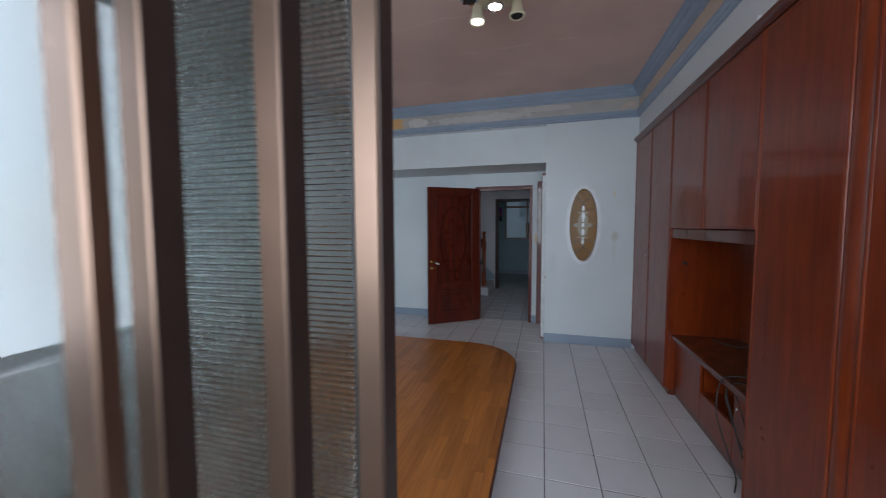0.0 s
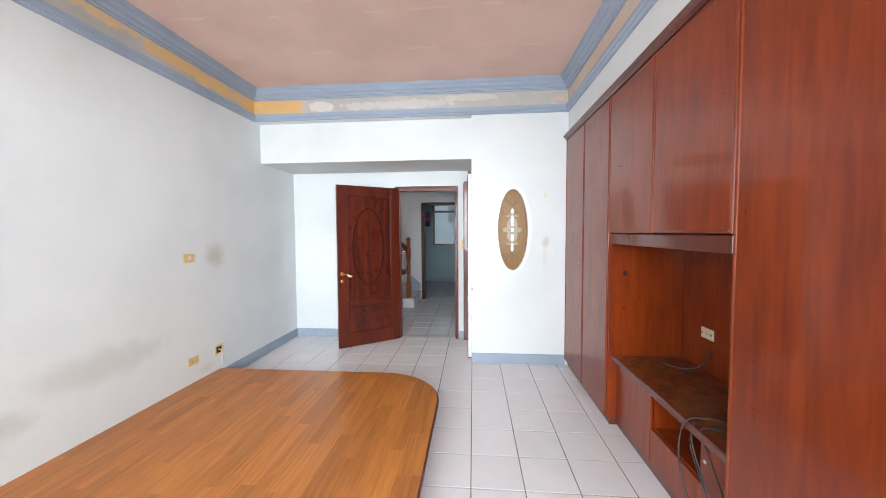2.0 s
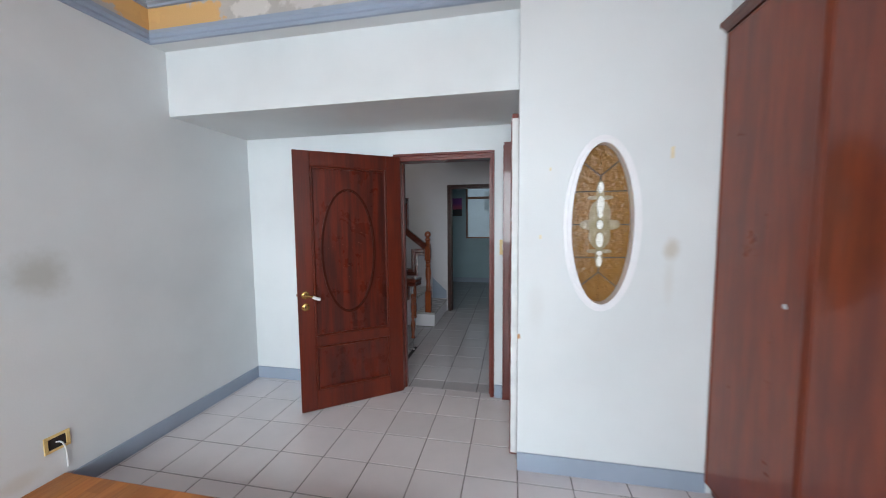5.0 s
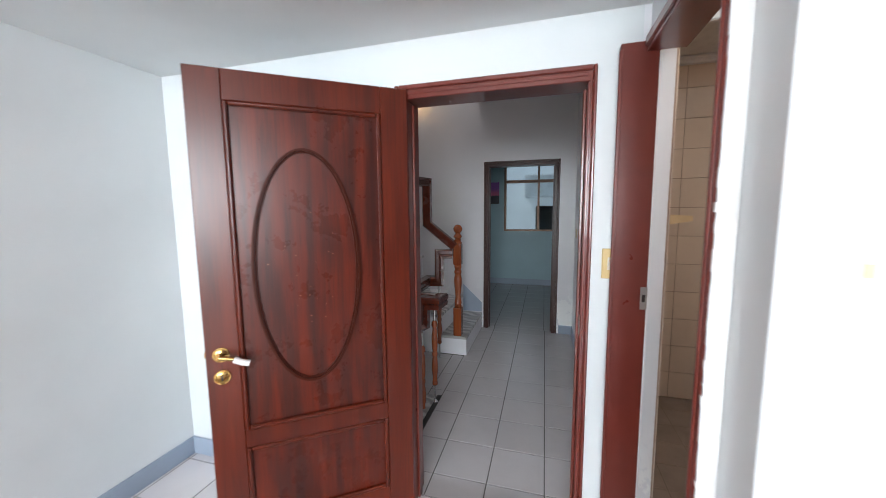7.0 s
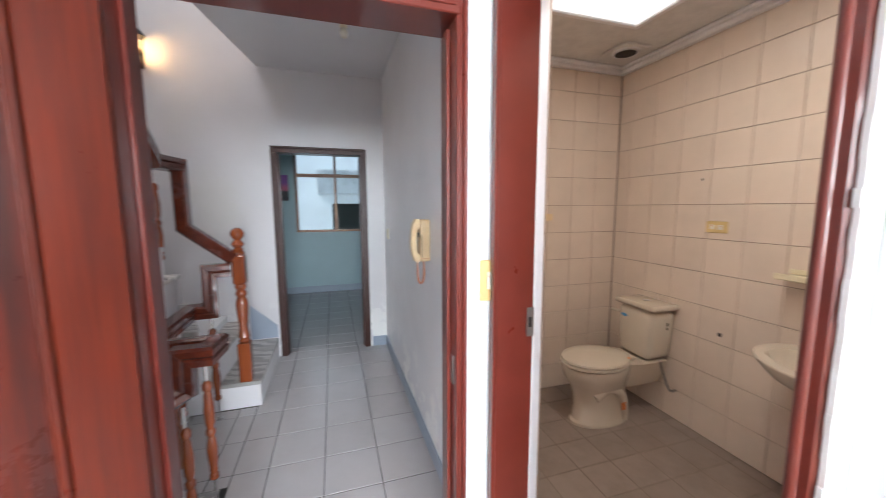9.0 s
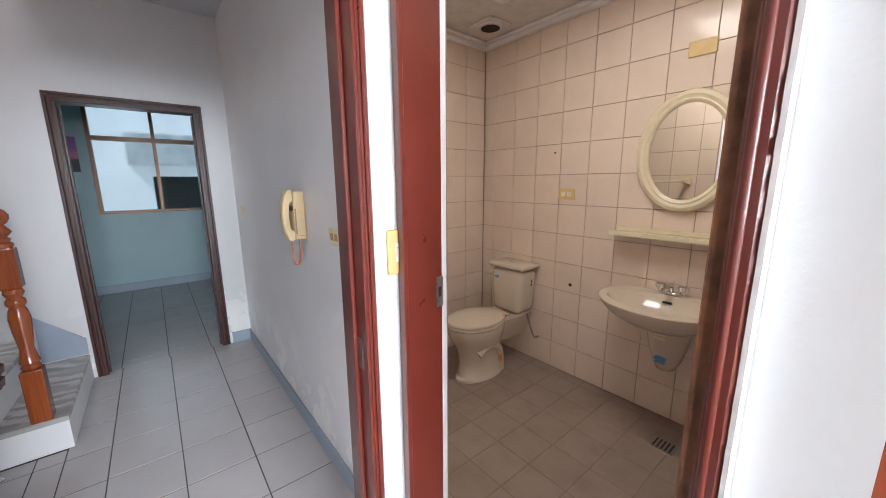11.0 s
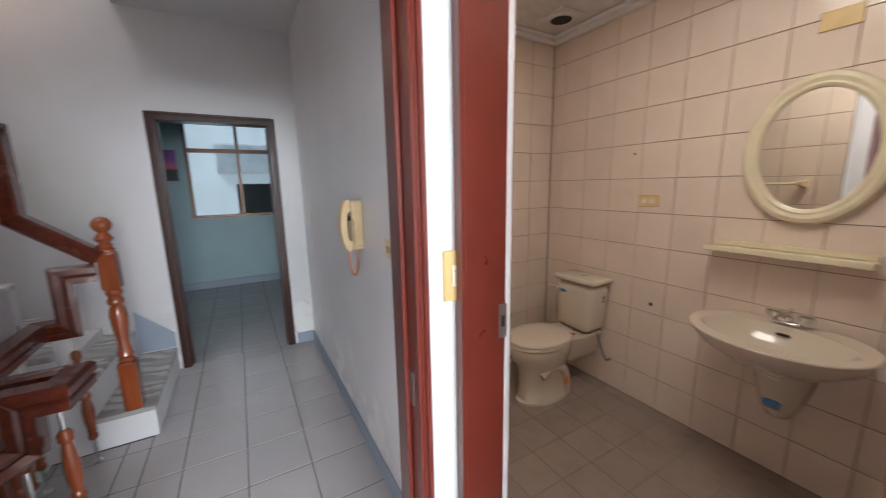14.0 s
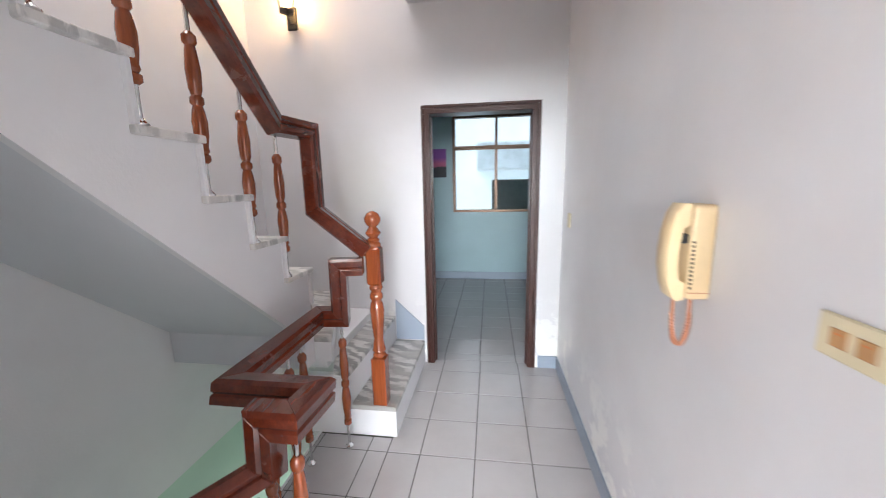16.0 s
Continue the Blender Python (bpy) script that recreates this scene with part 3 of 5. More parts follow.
def clipped(poly, fence):
    """A polygon cut down to a convex fence."""
    for (ax, ay), (bx, by) in zip(fence, fence[1:] + fence[:1]):
        out = []
        for p, q in zip(poly, poly[1:] + poly[:1]):
            sp = (bx - ax) * (p[1] - ay) - (by - ay) * (p[0] - ax)
            sq = (bx - ax) * (q[1] - ay) - (by - ay) * (q[0] - ax)
            if sp >= 0:
                out.append(p)
            if sp * sq < 0:
                t = sp / (sp - sq)
                out.append((p[0] + t * (q[0] - p[0]), p[1] + t * (q[1] - p[1])))
        poly = out
        if len(poly) < 3:
            return []
    return poly


platform = thing("wooden_platform", (0.2, 3.2, 0), "low honey-coloured plank platform with a rounded corner", "platform")
part("apron", prism(outline(0.022), 0.0, 0.098), M_trimwood, platform, "dark wooden edge board")
part("edge_lip", prism(outline(0.0), 0.096, 0.1235, bevel=0.006), M_trimwood, platform, "rounded dark nosing")
fence = outline(0.012)
rnd = random.Random(4)
col, x = 0, L + 0.003
while x < PX:
    w = 0.0895
    y = 1.52 - rnd.uniform(0.0, 0.5)
    while y < PY:
        ln = rnd.choice((0.42, 0.5, 0.6, 0.72))
        poly = clipped([(x, y), (x + w - 0.0008, y), (x + w - 0.0008, y + ln - 0.0008), (x, y + ln - 0.0008)], fence)
        if poly:
            part("plank", prism(poly, 0.112, PZ + rnd.uniform(-0.0004, 0.0004)), M_plank, platform)
        y += ln
    x += w


# built-in cabinets along the east wall
CX = 2.51


def panel_door(parent, y0, y1, z0, z1, x=CX, knob=None, name="cabinet_door", round_far=True):
    """Flush lacquered door with bullnose upright edges."""
    d = part(name, box(x - 0.004, x + 0.018, y0 + 0.018, y1 - 0.018, z0 + 0.003, z1 - 0.003, bevel=0.002), M_cab, parent)
    for y in (y0 + 0.0105, y1 - 0.0105):
        part("edge_bead", cyl((x + 0.002, y, z0 + 0.003), (x + 0.002, y, z1 - 0.003), 0.0098, 12), M_cab, d, smooth=True)
    for z in (z0 + 0.012, z1 - 0.012):
        part("edge_rail", box(x - 0.006, x + 0.016, y0 + 0.02, y1 - 0.02, z - 0.008, z + 0.008, bevel=0.004), M_cab, d)
    if knob:
        part("keyhole", cyl((x - 0.008, knob[0], knob[1]), (x + 0.0, knob[0], knob[1]), 0.011, 12), M_chrome, d, "chrome lock")
    return d


far_unit = thing("wardrobe_unit", (2.78, 5.0, 0), "tall red-brown lacquered built-in wardrobe with two doors", "wardrobe", "built-in wardrobes")
part("carcass", boxes((CX + 0.02, R - 0.004, 4.402, 4.425, 0.06, 2.42), (CX + 0.02, R - 0.004, 5.572, 5.595, 0.06, 2.42), (CX + 0.02, R - 0.004, 4.425, 5.572, 2.39, 2.42), (CX + 0.02, R - 0.004, 4.425, 5.572, 0.06, 0.09), (R - 0.02, R - 0.004, 4.425, 5.572, 0.09, 2.39)), M_cab, far_unit)
panel_door(far_unit, 4.995, 5.594, 0.065, 2.42, knob=(5.10, 1.16))
panel_door(far_unit, 4.405, 4.992, 0.065, 2.42)
part("plinth", box(CX + 0.03, R - 0.01, 4.405, 5.59, 0.0, 0.06), M_trimwood, far_unit)

media = thing("media_cabinet", (2.78, 3.77, 0), "red-brown lacquered built-in media cabinet with an open niche", "cabinet")
part("back_panel", box(R - 0.02, R - 0.004, 3.15, 4.40, 0.06, 2.42), M_cab, media)
part("side_panel", boxes((CX + 0.004, R - 0.021, 4.378, 4.399, 0.06, 2.42), bevel=0.002), M_cab, media)
part("side_panel", boxes((CX + 0.03, R - 0.021, 3.152, 3.17, 0.06, 2.42), bevel=0.002), M_cab, media)
panel_door(media, 3.77, 4.398, 1.44, 2.42)
panel_door(media, 3.15, 3.767, 1.44, 2.42)
part("niche_top", boxes((CX + 0.022, R - 0.021, 3.171, 4.377, 1.415, 1.435)), M_cab, media)
part("valance", box(CX + 0.012, CX + 0.034, 3.172, 4.376, 1.362, 1.438, bevel=0.005), M_trimwood, media, "dark rounded light pelmet")
part("plug_hole", cyl((2.62, 4.3765, 1.15), (2.62, 4.374, 1.15), 0.016, 16), M_chrome, media, "chrome cable grommet")
part("plug_hole_centre", cyl((2.62, 4.374, 1.15), (2.62, 4.3728, 1.15), 0.010, 14), M_dark, media)
part("counter_top", box(CX + 0.035, R - 0.021, 3.172, 4.377, 0.515, 0.54, bevel=0.004), M_burl, media, "burl-pattern dusty counter")
part("counter_edge", box(CX + 0.028, CX + 0.05, 3.172, 4.377, 0.500, 0.541, bevel=0.006), M_trimwood, media)
LX = CX + 0.062
part("lower_carcass", boxes((LX + 0.02, R - 0.03, 3.86, 3.878, 0.06, 0.513), (LX + 0.02, R - 0.03, 3.40, 3.418, 0.06, 0.513), (LX + 0.02, R - 0.03, 3.42, 3.858, 0.265, 0.283), (LX + 0.02, R - 0.021, 3.172, 4.376, 0.06, 0.075)), M_cab, media)
for y0, y1, z0, z1, nm in ((3.872, 4.372, 0.065, 0.498, "cabinet_door"), (3.176, 3.408, 0.065, 0.498, "cabinet_door"), (3.412, 3.868, 0.065, 0.275, "drawer_front")):
    d = part(nm, box(LX, LX + 0.018, y0, y1, z0, z1, bevel=0.004), M_cab, media)
    if nm == "cabinet_door" and y0 < 3.3:
        part("keyhole", cyl((LX - 0.003, 3.37, 0.4), (LX + 0.002, 3.37, 0.4), 0.010, 12), M_chrome, d, "chrome lock")
part("plinth", box(LX + 0.02, R - 0.03, 3.16, 4.39, 0.0, 0.058), M_trimwood, media)

near_unit = thing("wardrobe_unit", (2.78, 2.85, 0), "tall red-brown lacquered wardrobe with one wide door", "wardrobe", "built-in wardrobes")
part("carcass", boxes((CX + 0.02, R - 0.004, 3.13, 3.15, 0.0, 2.42), (CX + 0.03, R - 0.004, 2.56, 2.58, 0.0, 2.42), (R - 0.02, R - 0.004, 2.58, 3.13, 0.06, 2.42), (CX + 0.02, R - 0.021, 2.58, 3.13, 2.40, 2.42)), M_cab, near_unit)
panel_door(near_unit, 2.600, 3.148, 0.03, 2.42)
part("pilaster", loft([ellipse(CX + 0.012, 2.568, z, 0.020, 0.040, 28) for z in (0.0, 2.42)]), M_cab, near_unit, "broad rounded upright edge", smooth=True)
last_unit = thing("wardrobe_unit", (2.78, 2.0, 0), "tall red-brown lacquered wardrobe near the balcony", "wardrobe", "built-in wardrobes")
part("carcass", boxes((CX + 0.02, R - 0.004, 2.50, 2.515, 0.0, 2.42), (CX + 0.02, R - 0.004, 1.52, 1.54, 0.0, 2.42), (R - 0.02, R - 0.004, 1.54, 2.50, 0.0, 2.42), (CX + 0.02, R - 0.021, 1.54, 2.50, 2.40, 2.42)), M_cab, last_unit)
panel_door(last_unit, 2.03, 2.515, 0.03, 2.42)
panel_door(last_unit, 1.525, 2.027, 0.03, 2.42)
crown = thing("cabinet_crown_moulding", (2.5, 3.6, 2.42), "dark red-brown crown moulding along the cabinet tops", "moulding")
bm = bmesh.new()
prof = [(CX + 0.02, 2.421), (CX - 0.01, 2.421), (CX - 0.016, 2.432), (CX - 0.022, 2.438), (CX - 0.036, 2.448), (CX - 0.038, 2.466), (CX + 0.02, 2.468)]
loft([[(x, y, z) for x, z in prof] for y in (1.52, 5.597)], bm)
part("moulding", bm, M_trimwood, crown)
knob = thing("curtain_hook_knob", (2.46, 3.17, 2.47), "small white knob on the cabinet crown", "knob")
part("ball", lathe([(2.469, 0.006), (2.475, 0.012), (2.487, 0.014), (2.498, 0.010), (2.502, 0.003)], 2.49, 3.17, 12), M_whitegloss, knob, smooth=True)

# loose black cables over the counter
cable = thing("cable", (2.6, 3.45, 0.54), "loose loops of black cable hanging over the counter", "cable")
part("long_loop", tube(bent([(2.93, 3.27, 0.546), (2.80, 3.33, 0.552), (2.62, 3.42, 0.575), (2.53, 3.47, 0.52), (2.50, 3.44, 0.33), (2.52, 3.34, 0.16), (2.53, 3.26, 0.06), (2.50, 3.20, 0.008)]), 0.004), M_black, cable, smooth=True)
part("short_loop", tube(bent([(2.85, 3.22, 0.547), (2.66, 3.35, 0.565), (2.54, 3.42, 0.50), (2.535, 3.36, 0.36), (2.54, 3.22, 0.24), (2.54, 3.19, 0.33), (2.55, 3.30, 0.45), (2.56, 3.38, 0.55), (2.7, 3.3, 0.55)]), 0.0035), M_black, cable, smooth=True)
part("third_loop", tube(bent([(2.56, 3.44, 0.548), (2.53, 3.40, 0.47), (2.53, 3.30, 0.33), (2.53, 3.20, 0.20)]), 0.004), M_black, cable, smooth=True)
lead = thing("cable", (2.95, 4.1, 0.54), "short black cable end lying in the niche", "cable")
part("lead", tube(bent([(3.03, 4.06, 0.70), (3.01, 4.07, 0.63), (2.95, 4.10, 0.56), (2.87, 4.14, 0.548), (2.80, 4.20, 0.56), (2.78, 4.24, 0.575)]), 0.005), M_black, lead, smooth=True)


def wall_plate(name, centre, across, normal, w, h, material, label, kind="socket", buttons=2, slots=False, category="socket", rocker=None):
    """Flush plate on a wall: across is the plan direction of its width, normal points into the room."""
    c, a, n = Vector(centre), Vector(across), Vector(normal)
    th = thing(name, c, label, category)

    def slab(nm, du, dz, ww, hh, d0, d1, mat, lab="", bevel=0.0015, up=None):
        bm = box(-ww / 2, ww / 2, d0, d1, -hh / 2, hh / 2, bevel=bevel)
        m = Matrix((( a.x, n.x, 0, a.x * du), (a.y, n.y, 0, a.y * du), (0, 0, 1, dz), (0, 0, 0, 1)))
        bmesh.ops.transform(bm, matrix=m, verts=bm.verts)
        bmesh.ops.recalc_face_normals(bm, faces=bm.faces)
        return part(nm, bm, mat, up or th, lab, local=True)
    slab("plate", 0, 0, w, h, 0.0, 0.008, material, bevel=0.003)
    for i in range(buttons):
        du = (i - (buttons - 1) / 2) * w * 0.36
        k = slab("rocker" if not slots else "outlet", du, 0, w * 0.24, h * 0.42, 0.007, 0.0105, (rocker or M_button) if not slots else material)
        if slots:
            for s in (-1, 1):
                slab("slot", du + s * w * 0.05, 0, 0.0035, h * 0.2, 0.0100, 0.0112, M_dark, up=k, bevel=0)
        else:
            slab("marker", du, h * 0.1, w * 0.08, 0.003, 0.0100, 0.0112, M_orangelabel, up=k, bevel=0)
    return th


wall_plate("light_switch", (L, 4.592, 1.238), (0, -1, 0), (1, 0, 0), 0.12, 0.072, M_yellow, "yellowed plastic light switch on the stained wall", buttons=1, category="switch")
wall_plate("wall_socket", (L, 4.600, 0.322), (0, -1, 0), (1, 0, 0), 0.12, 0.072, M_yellow, "yellowed double socket low on the wall", slots=True)
wall_plate("wall_socket", (R - 0.02, 4.10, 0.79), (0, -1, 0), (-1, 0, 0), 0.12, 0.07, M_cream, "cream triple socket in the cabinet niche", slots=True, buttons=3)
ob = thing("open_junction_box", (L, 4.915, 0.32), "open yellowed junction box with a hanging wire", "junction box")
part("rim", boxes((L, L + 0.008, 4.858, 4.972, 0.352, 0.368), (L, L + 0.008, 4.858, 4.972, 0.276, 0.290), (L, L + 0.008, 4.858, 4.876, 0.290, 0.352), (L, L + 0.008, 4.954, 4.972, 0.290, 0.352), bevel=0.002), M_yellow, ob)
part("recess", box(L, L + 0.002, 4.876, 4.954, 0.290, 0.352), M_dark, ob)
part("wire", tube(bent([(L + 0.002, 4.91, 0.325), (L + 0.02, 4.925, 0.315), (L + 0.012, 4.945, 0.26), (L + 0.008, 4.95, 0.16)]), 0.004), M_whitecloth, ob, smooth=True)

# stained glass in the oval opening
oval = tagged(thing("window_1", (OX, 5.65, OZ)), "oval amber stained glass window with clear centre", "window", kind="structure")


def oval_ring(rx0, rx1, y0, y1, n=48):
    rings = []
    dz = ORZ - ORX
    for r, y in ((rx0, y0), (rx1, y0), (rx1, y1), (rx0, y1), (rx0, y0)):
        rings.append([(OX + r * math.cos(2 * math.pi * i / n), y, OZ + (r + dz) * math.sin(2 * math.pi * i / n)) for i in range(n)])
    return loft(rings, caps=False)


part("rim_outer", oval_ring(ORX - 0.004, ORX + 0.030, 5.588, 5.601), M_whitegloss, oval, "white oval moulding", smooth=True)
part("rim_inner", oval_ring(ORX - 0.012, ORX + 0.010, 5.576, 5.66), M_whitegloss, oval, smooth=True)
pane_y = 5.648


def flat_pane(name, pts, mat, depth=0.006, y=pane_y, label=""):
    bm = bmesh.new()
    a = [bm.verts.new((OX + px, y, OZ + pz)) for px, pz in pts]
    b = [bm.verts.new((OX + px, y + depth, OZ + pz)) for px, pz in pts]
    n = len(pts)
    bm.faces.new(a), bm.faces.new(b[::-1])
    for i in range(n):
        bm.faces.new((a[i], b[i], b[(i + 1) % n], a[(i + 1) % n]))
    bmesh.ops.recalc_face_normals(bm, faces=bm.faces)
    ob = part(name, bm, mat, oval, label)
    ob.visible_shadow = False
    return ob


ring_fence = [((ORX - 0.008) * math.cos(2 * math.pi * i / 40), (ORZ - 0.008) * math.sin(2 * math.pi * i / 40)) for i in range(40)]
for z0, z1 in ((0.186, 0.5), (0.001, 0.184), (-0.184, -0.001), (-0.5, -0.186)):
    for x0, x1 in ((-0.3, -0.001), (0.001, 0.3)):
        flat_pane("pane", clipped([(x0, z0), (x1, z0), (x1, z1), (x0, z1)], ring_fence), M_amber)
for xa, za, xb, zb in ((-0.154, 0.185, -0.02, 0.185), (0.02, 0.185, 0.154, 0.185), (-0.154, -0.185, -0.02, -0.185), (0.02, -0.185, 0.154, -0.185), (-0.164, 0, -0.1, 0), (0.1, 0, 0.164, 0),
                       (0, 0.24, 0, 0.27), (0, 0.27, -0.095, 0.35), (0, 0.27, 0.095, 0.35), (0, -0.24, 0, -0.27), (0, -0.27, -0.095, -0.35), (0, -0.27, 0.095, -0.35)):
    part("lead_came", tube([(OX + xa, pane_y - 0.001, OZ + za), (OX + xb, pane_y - 0.001, OZ + zb)], 0.003, 6), M_lead, oval)


def petal(cx, cz, rx, rz, n=20, flower=0.0):
    return [(cx + rx * (1 + flower * math.cos(4 * 2 * math.pi * i / n)) * math.cos(2 * math.pi * i / n), cz + rz * (1 + flower * math.cos(4 * 2 * math.pi * i / n)) * math.sin(2 * math.pi * i / n)) for i in range(n)]


for cx, cz, rx, rz in ((0, 0.055, 0.058, 0.085), (0, -0.055, 0.058, 0.085), (-0.062, 0, 0.045, 0.028), (0.062, 0, 0.045, 0.028), (0, 0.185, 0.022, 0.06), (0, -0.185, 0.022, 0.06),
                       (-0.035, 0.15, 0.032, 0.012), (0.035, 0.15, 0.032, 0.012), (-0.035, -0.15, 0.032, 0.012), (0.035, -0.15, 0.032, 0.012)):
    flat_pane("bevelled_pane", petal(cx, cz, rx, rz), M_bevel, 0.010, pane_y - 0.006, "clear bevelled glass")
for cx, cz, rx, rz in ((0, 0.11, 0.019, 0.05), (0, 0.0, 0.017, 0.026), (0, -0.085, 0.019, 0.042), (0, 0.205, 0.014, 0.03), (0, -0.205, 0.014, 0.03), (0, -0.16, 0.015, 0.014), (0, 0.055, 0.014, 0.016)):
    flat_pane("white_pane", petal(cx, cz, rx, rz, 14), M_milk, 0.008, pane_y - 0.0145, "white glass centre piece")
tape = thing("tape_remnant", (2.284, 5.6, 1.85), "yellowed tape remnant stuck on the wall", "tape")
part("strip", box(2.276, 2.292, 5.597, 5.5995, 1.82, 1.88), M_cream, tape)

for x, z, w, h in ((1.671, 1.786, 0.011, 0.018), (1.621, 1.408, 0.013, 0.022)):
    scrap = thing("tape_remnant", (x, 5.6, z), "small pale tape scrap stuck on the wall", "tape")
    part("strip", box(x - w / 2, x + w / 2, 5.5975, 5.5995, z - h / 2, z + h / 2), M_cream, scrap)
for z, h in ((0.824, 0.030), (0.03, 0.034)):
    chip = tagged(thing("trim_corner_chip", (1.5, 5.6, z)), "bare brown chip on the plaster corner", "chip", kind="structure")
    part("chip", loft([[(1.497, 5.597, z - h / 2), (1.512, 5.597, z - h / 3), (1.508, 5.597, z + h / 2), (1.497, 5.597, z + h / 3)], [(1.497, 5.601, z - h / 2), (1.516, 5.601, z - h / 2.4), (1.511, 5.601, z + h / 1.8), (1.497, 5.601, z + h / 2.6)]]), M_brownrocker, chip)
# mahogany inner door, standing ajar
HX, HY = 0.505, 6.452
WD, HD, TD = 0.84, 2.035, 0.04
door = tagged(thing("door_1", (HX, HY, 0.008)), "red mahogany panel door with oval moulding, standing open", "door", kind="structure")
door.rotation_euler = (0, 0, radians(180 + 37.0))
# local: x from the hinge to the free edge, y through the thickness (room side at +y), z up
part("core", box(0.0, WD, 0.008, TD - 0.010, 0.0, HD), M_door, door, local=True)
for x0, x1, z0, z1 in ((0, 0.12, 0, HD), (WD - 0.12, WD, 0, HD), (0.12, WD - 0.12, HD - 0.115, HD), (0.12, WD - 0.12, 0, 0.16), (0.12, WD - 0.12, 0.515, 0.595)):
    part("stile" if z1 - z0 > 1 else "rail", box(x0, x1, 0.0, TD, z0, z1, bevel=0.003), M_doorstile, door, local=True)
for z0, z1 in ((0.595, HD - 0.115), (0.16, 0.515)):
    x0, x1 = 0.12, WD - 0.12
    for d in ((x0, x0 + 0.018, z0, z1), (x1 - 0.018, x1, z0, z1), (x0 + 0.018, x1 - 0.018, z0, z0 + 0.018), (x0 + 0.018, x1 - 0.018, z1 - 0.018, z1)):
        part("panel_bead", box(d[0], d[1], TD - 0.012, TD + 0.006, d[2], d[3], bevel=0.006), M_doorstile, door, local=True)
n = 56
for r0, r1, y0, y1 in ((0.0, 0.011, TD - 0.012, TD + 0.003), (0.011, 0.019, TD - 0.012, TD - 0.004)):
    rings = []
    for r, y in ((r0, y0), (r0, y1), (r1, y1), (r1, y0), (r0, y0)):
        rings.append([(WD / 2 + 0.022 + (0.215 - r) * math.cos(2 * math.pi * i / n), y, 1.26 + (0.497 - r) * math.sin(2 * math.pi * i / n)) for i in range(n)])
    part("oval_moulding", loft(rings, caps=False), M_doorbead, door, "dark oval bead", smooth=True, local=True)
rr = random.Random(41)
bm = bmesh.new()
for i in range(26):
    fx, fz, s = WD / 2 + 0.03 + rr.gauss(0, 0.075), 1.22 + rr.gauss(0, 0.13), rr.uniform(0.0012, 0.003)
    box(fx, fx + s * rr.uniform(1, 2.5), TD - 0.0101, TD - 0.0093, fz, fz + s, bm=bm)
part("paint_flecks", bm, M_fleck, door, "pale chips in the varnish", local=True)
hz, hx = 0.935, WD - 0.055
for z in (hz, hz - 0.092):
    ro = part("rosette", cyl((hx, TD, z), (hx, TD + 0.007, z), 0.030, 24), M_brass, door, "aged brass rosette", smooth=True, local=True)
    part("rosette_ring", cyl((hx, TD + 0.007, z), (hx, TD + 0.011, z), 0.024, 24, r1=0.016), M_brass, ro, smooth=True, local=True)
part("spindle", cyl((hx, TD + 0.010, hz), (hx, TD + 0.034, hz), 0.011, 14), M_brass, door, smooth=True, local=True)
part("lever", tube([(hx, TD + 0.036, hz), (hx - 0.03, TD + 0.04, hz - 0.006), (hx - 0.055, TD + 0.04, hz - 0.012)], 0.009, 10), M_brass, door, smooth=True, local=True)
part("cloth_wrap", tube([(hx - 0.05, TD + 0.04, hz - 0.012), (hx - 0.075, TD + 0.041, hz - 0.026), (hx - 0.105, TD + 0.04, hz - 0.036)], 0.0125, 10), M_whitecloth, door, "white wrap on the lever", smooth=True, local=True)
part("keyhole", box(hx - 0.003, hx + 0.003, TD + 0.0112, TD + 0.0125, hz - 0.104, hz - 0.080), M_dark, door, local=True)
part("latch", box(WD, WD + 0.006, 0.013, 0.027, hz - 0.012, hz + 0.012), M_brass, door, local=True)


def casing(name, label, x0, x1, top, yf, yb, mat=M_frame, proud=0.014, sides=((0.04, 0.022), (0.04, 0.022))):
    """Door lining with stepped architraves on the front face (walls along x)."""
    th = tagged(thing(name, ((x0 + x1) / 2, (yf + yb) / 2, 0)), label, "door frame", kind="structure")
    for s, xx, (jt, over) in ((1, x0, sides[0]), (-1, x1, sides[1])):
        lo, hi = sorted((xx - s * 0.001, xx + s * jt))
        part("jamb", box(lo, hi, yf - proud, yb + proud, 0.0, top - 0.041, bevel=0.003), mat, th)
        lo, hi = sorted((xx + s * (jt + 0.0005), xx + s * (jt + 0.012)))
        part("stop", box(lo, hi, yf + 0.04, yf + 0.075, 0.0, top - 0.055, bevel=0.002), mat, th)
        lo, hi = sorted((xx - s * over, xx - s * 0.0015))
        part("architrave", box(lo, hi, yf - proud - 0.004, yf - 0.0005, 0.0, top + 0.022, bevel=0.004), mat, th)
        lo, hi = sorted((xx + s * jt * 0.2, xx + s * jt * 0.55))
        part("bead", box(lo, hi, yf - proud - 0.005, yf - proud, 0.0, top - 0.02, bevel=0.002), mat, th)
    part("head", box(x0 - 0.001, x1 + 0.001, yf - proud, yb + proud, top - 0.04, top + 0.001, bevel=0.003), mat, th)
    part("head_architrave", box(x0 - 0.001, x1 + 0.001, yf - proud - 0.004, yf - 0.0005, top + 0.0015, top + 0.022, bevel=0.004), mat, th)
    part("head_bead", box(x0 + 0.02, x1 - 0.02, yf - proud - 0.005, yf - proud, top - 0.022, top - 0.008, bevel=0.002), mat, th)
    return th


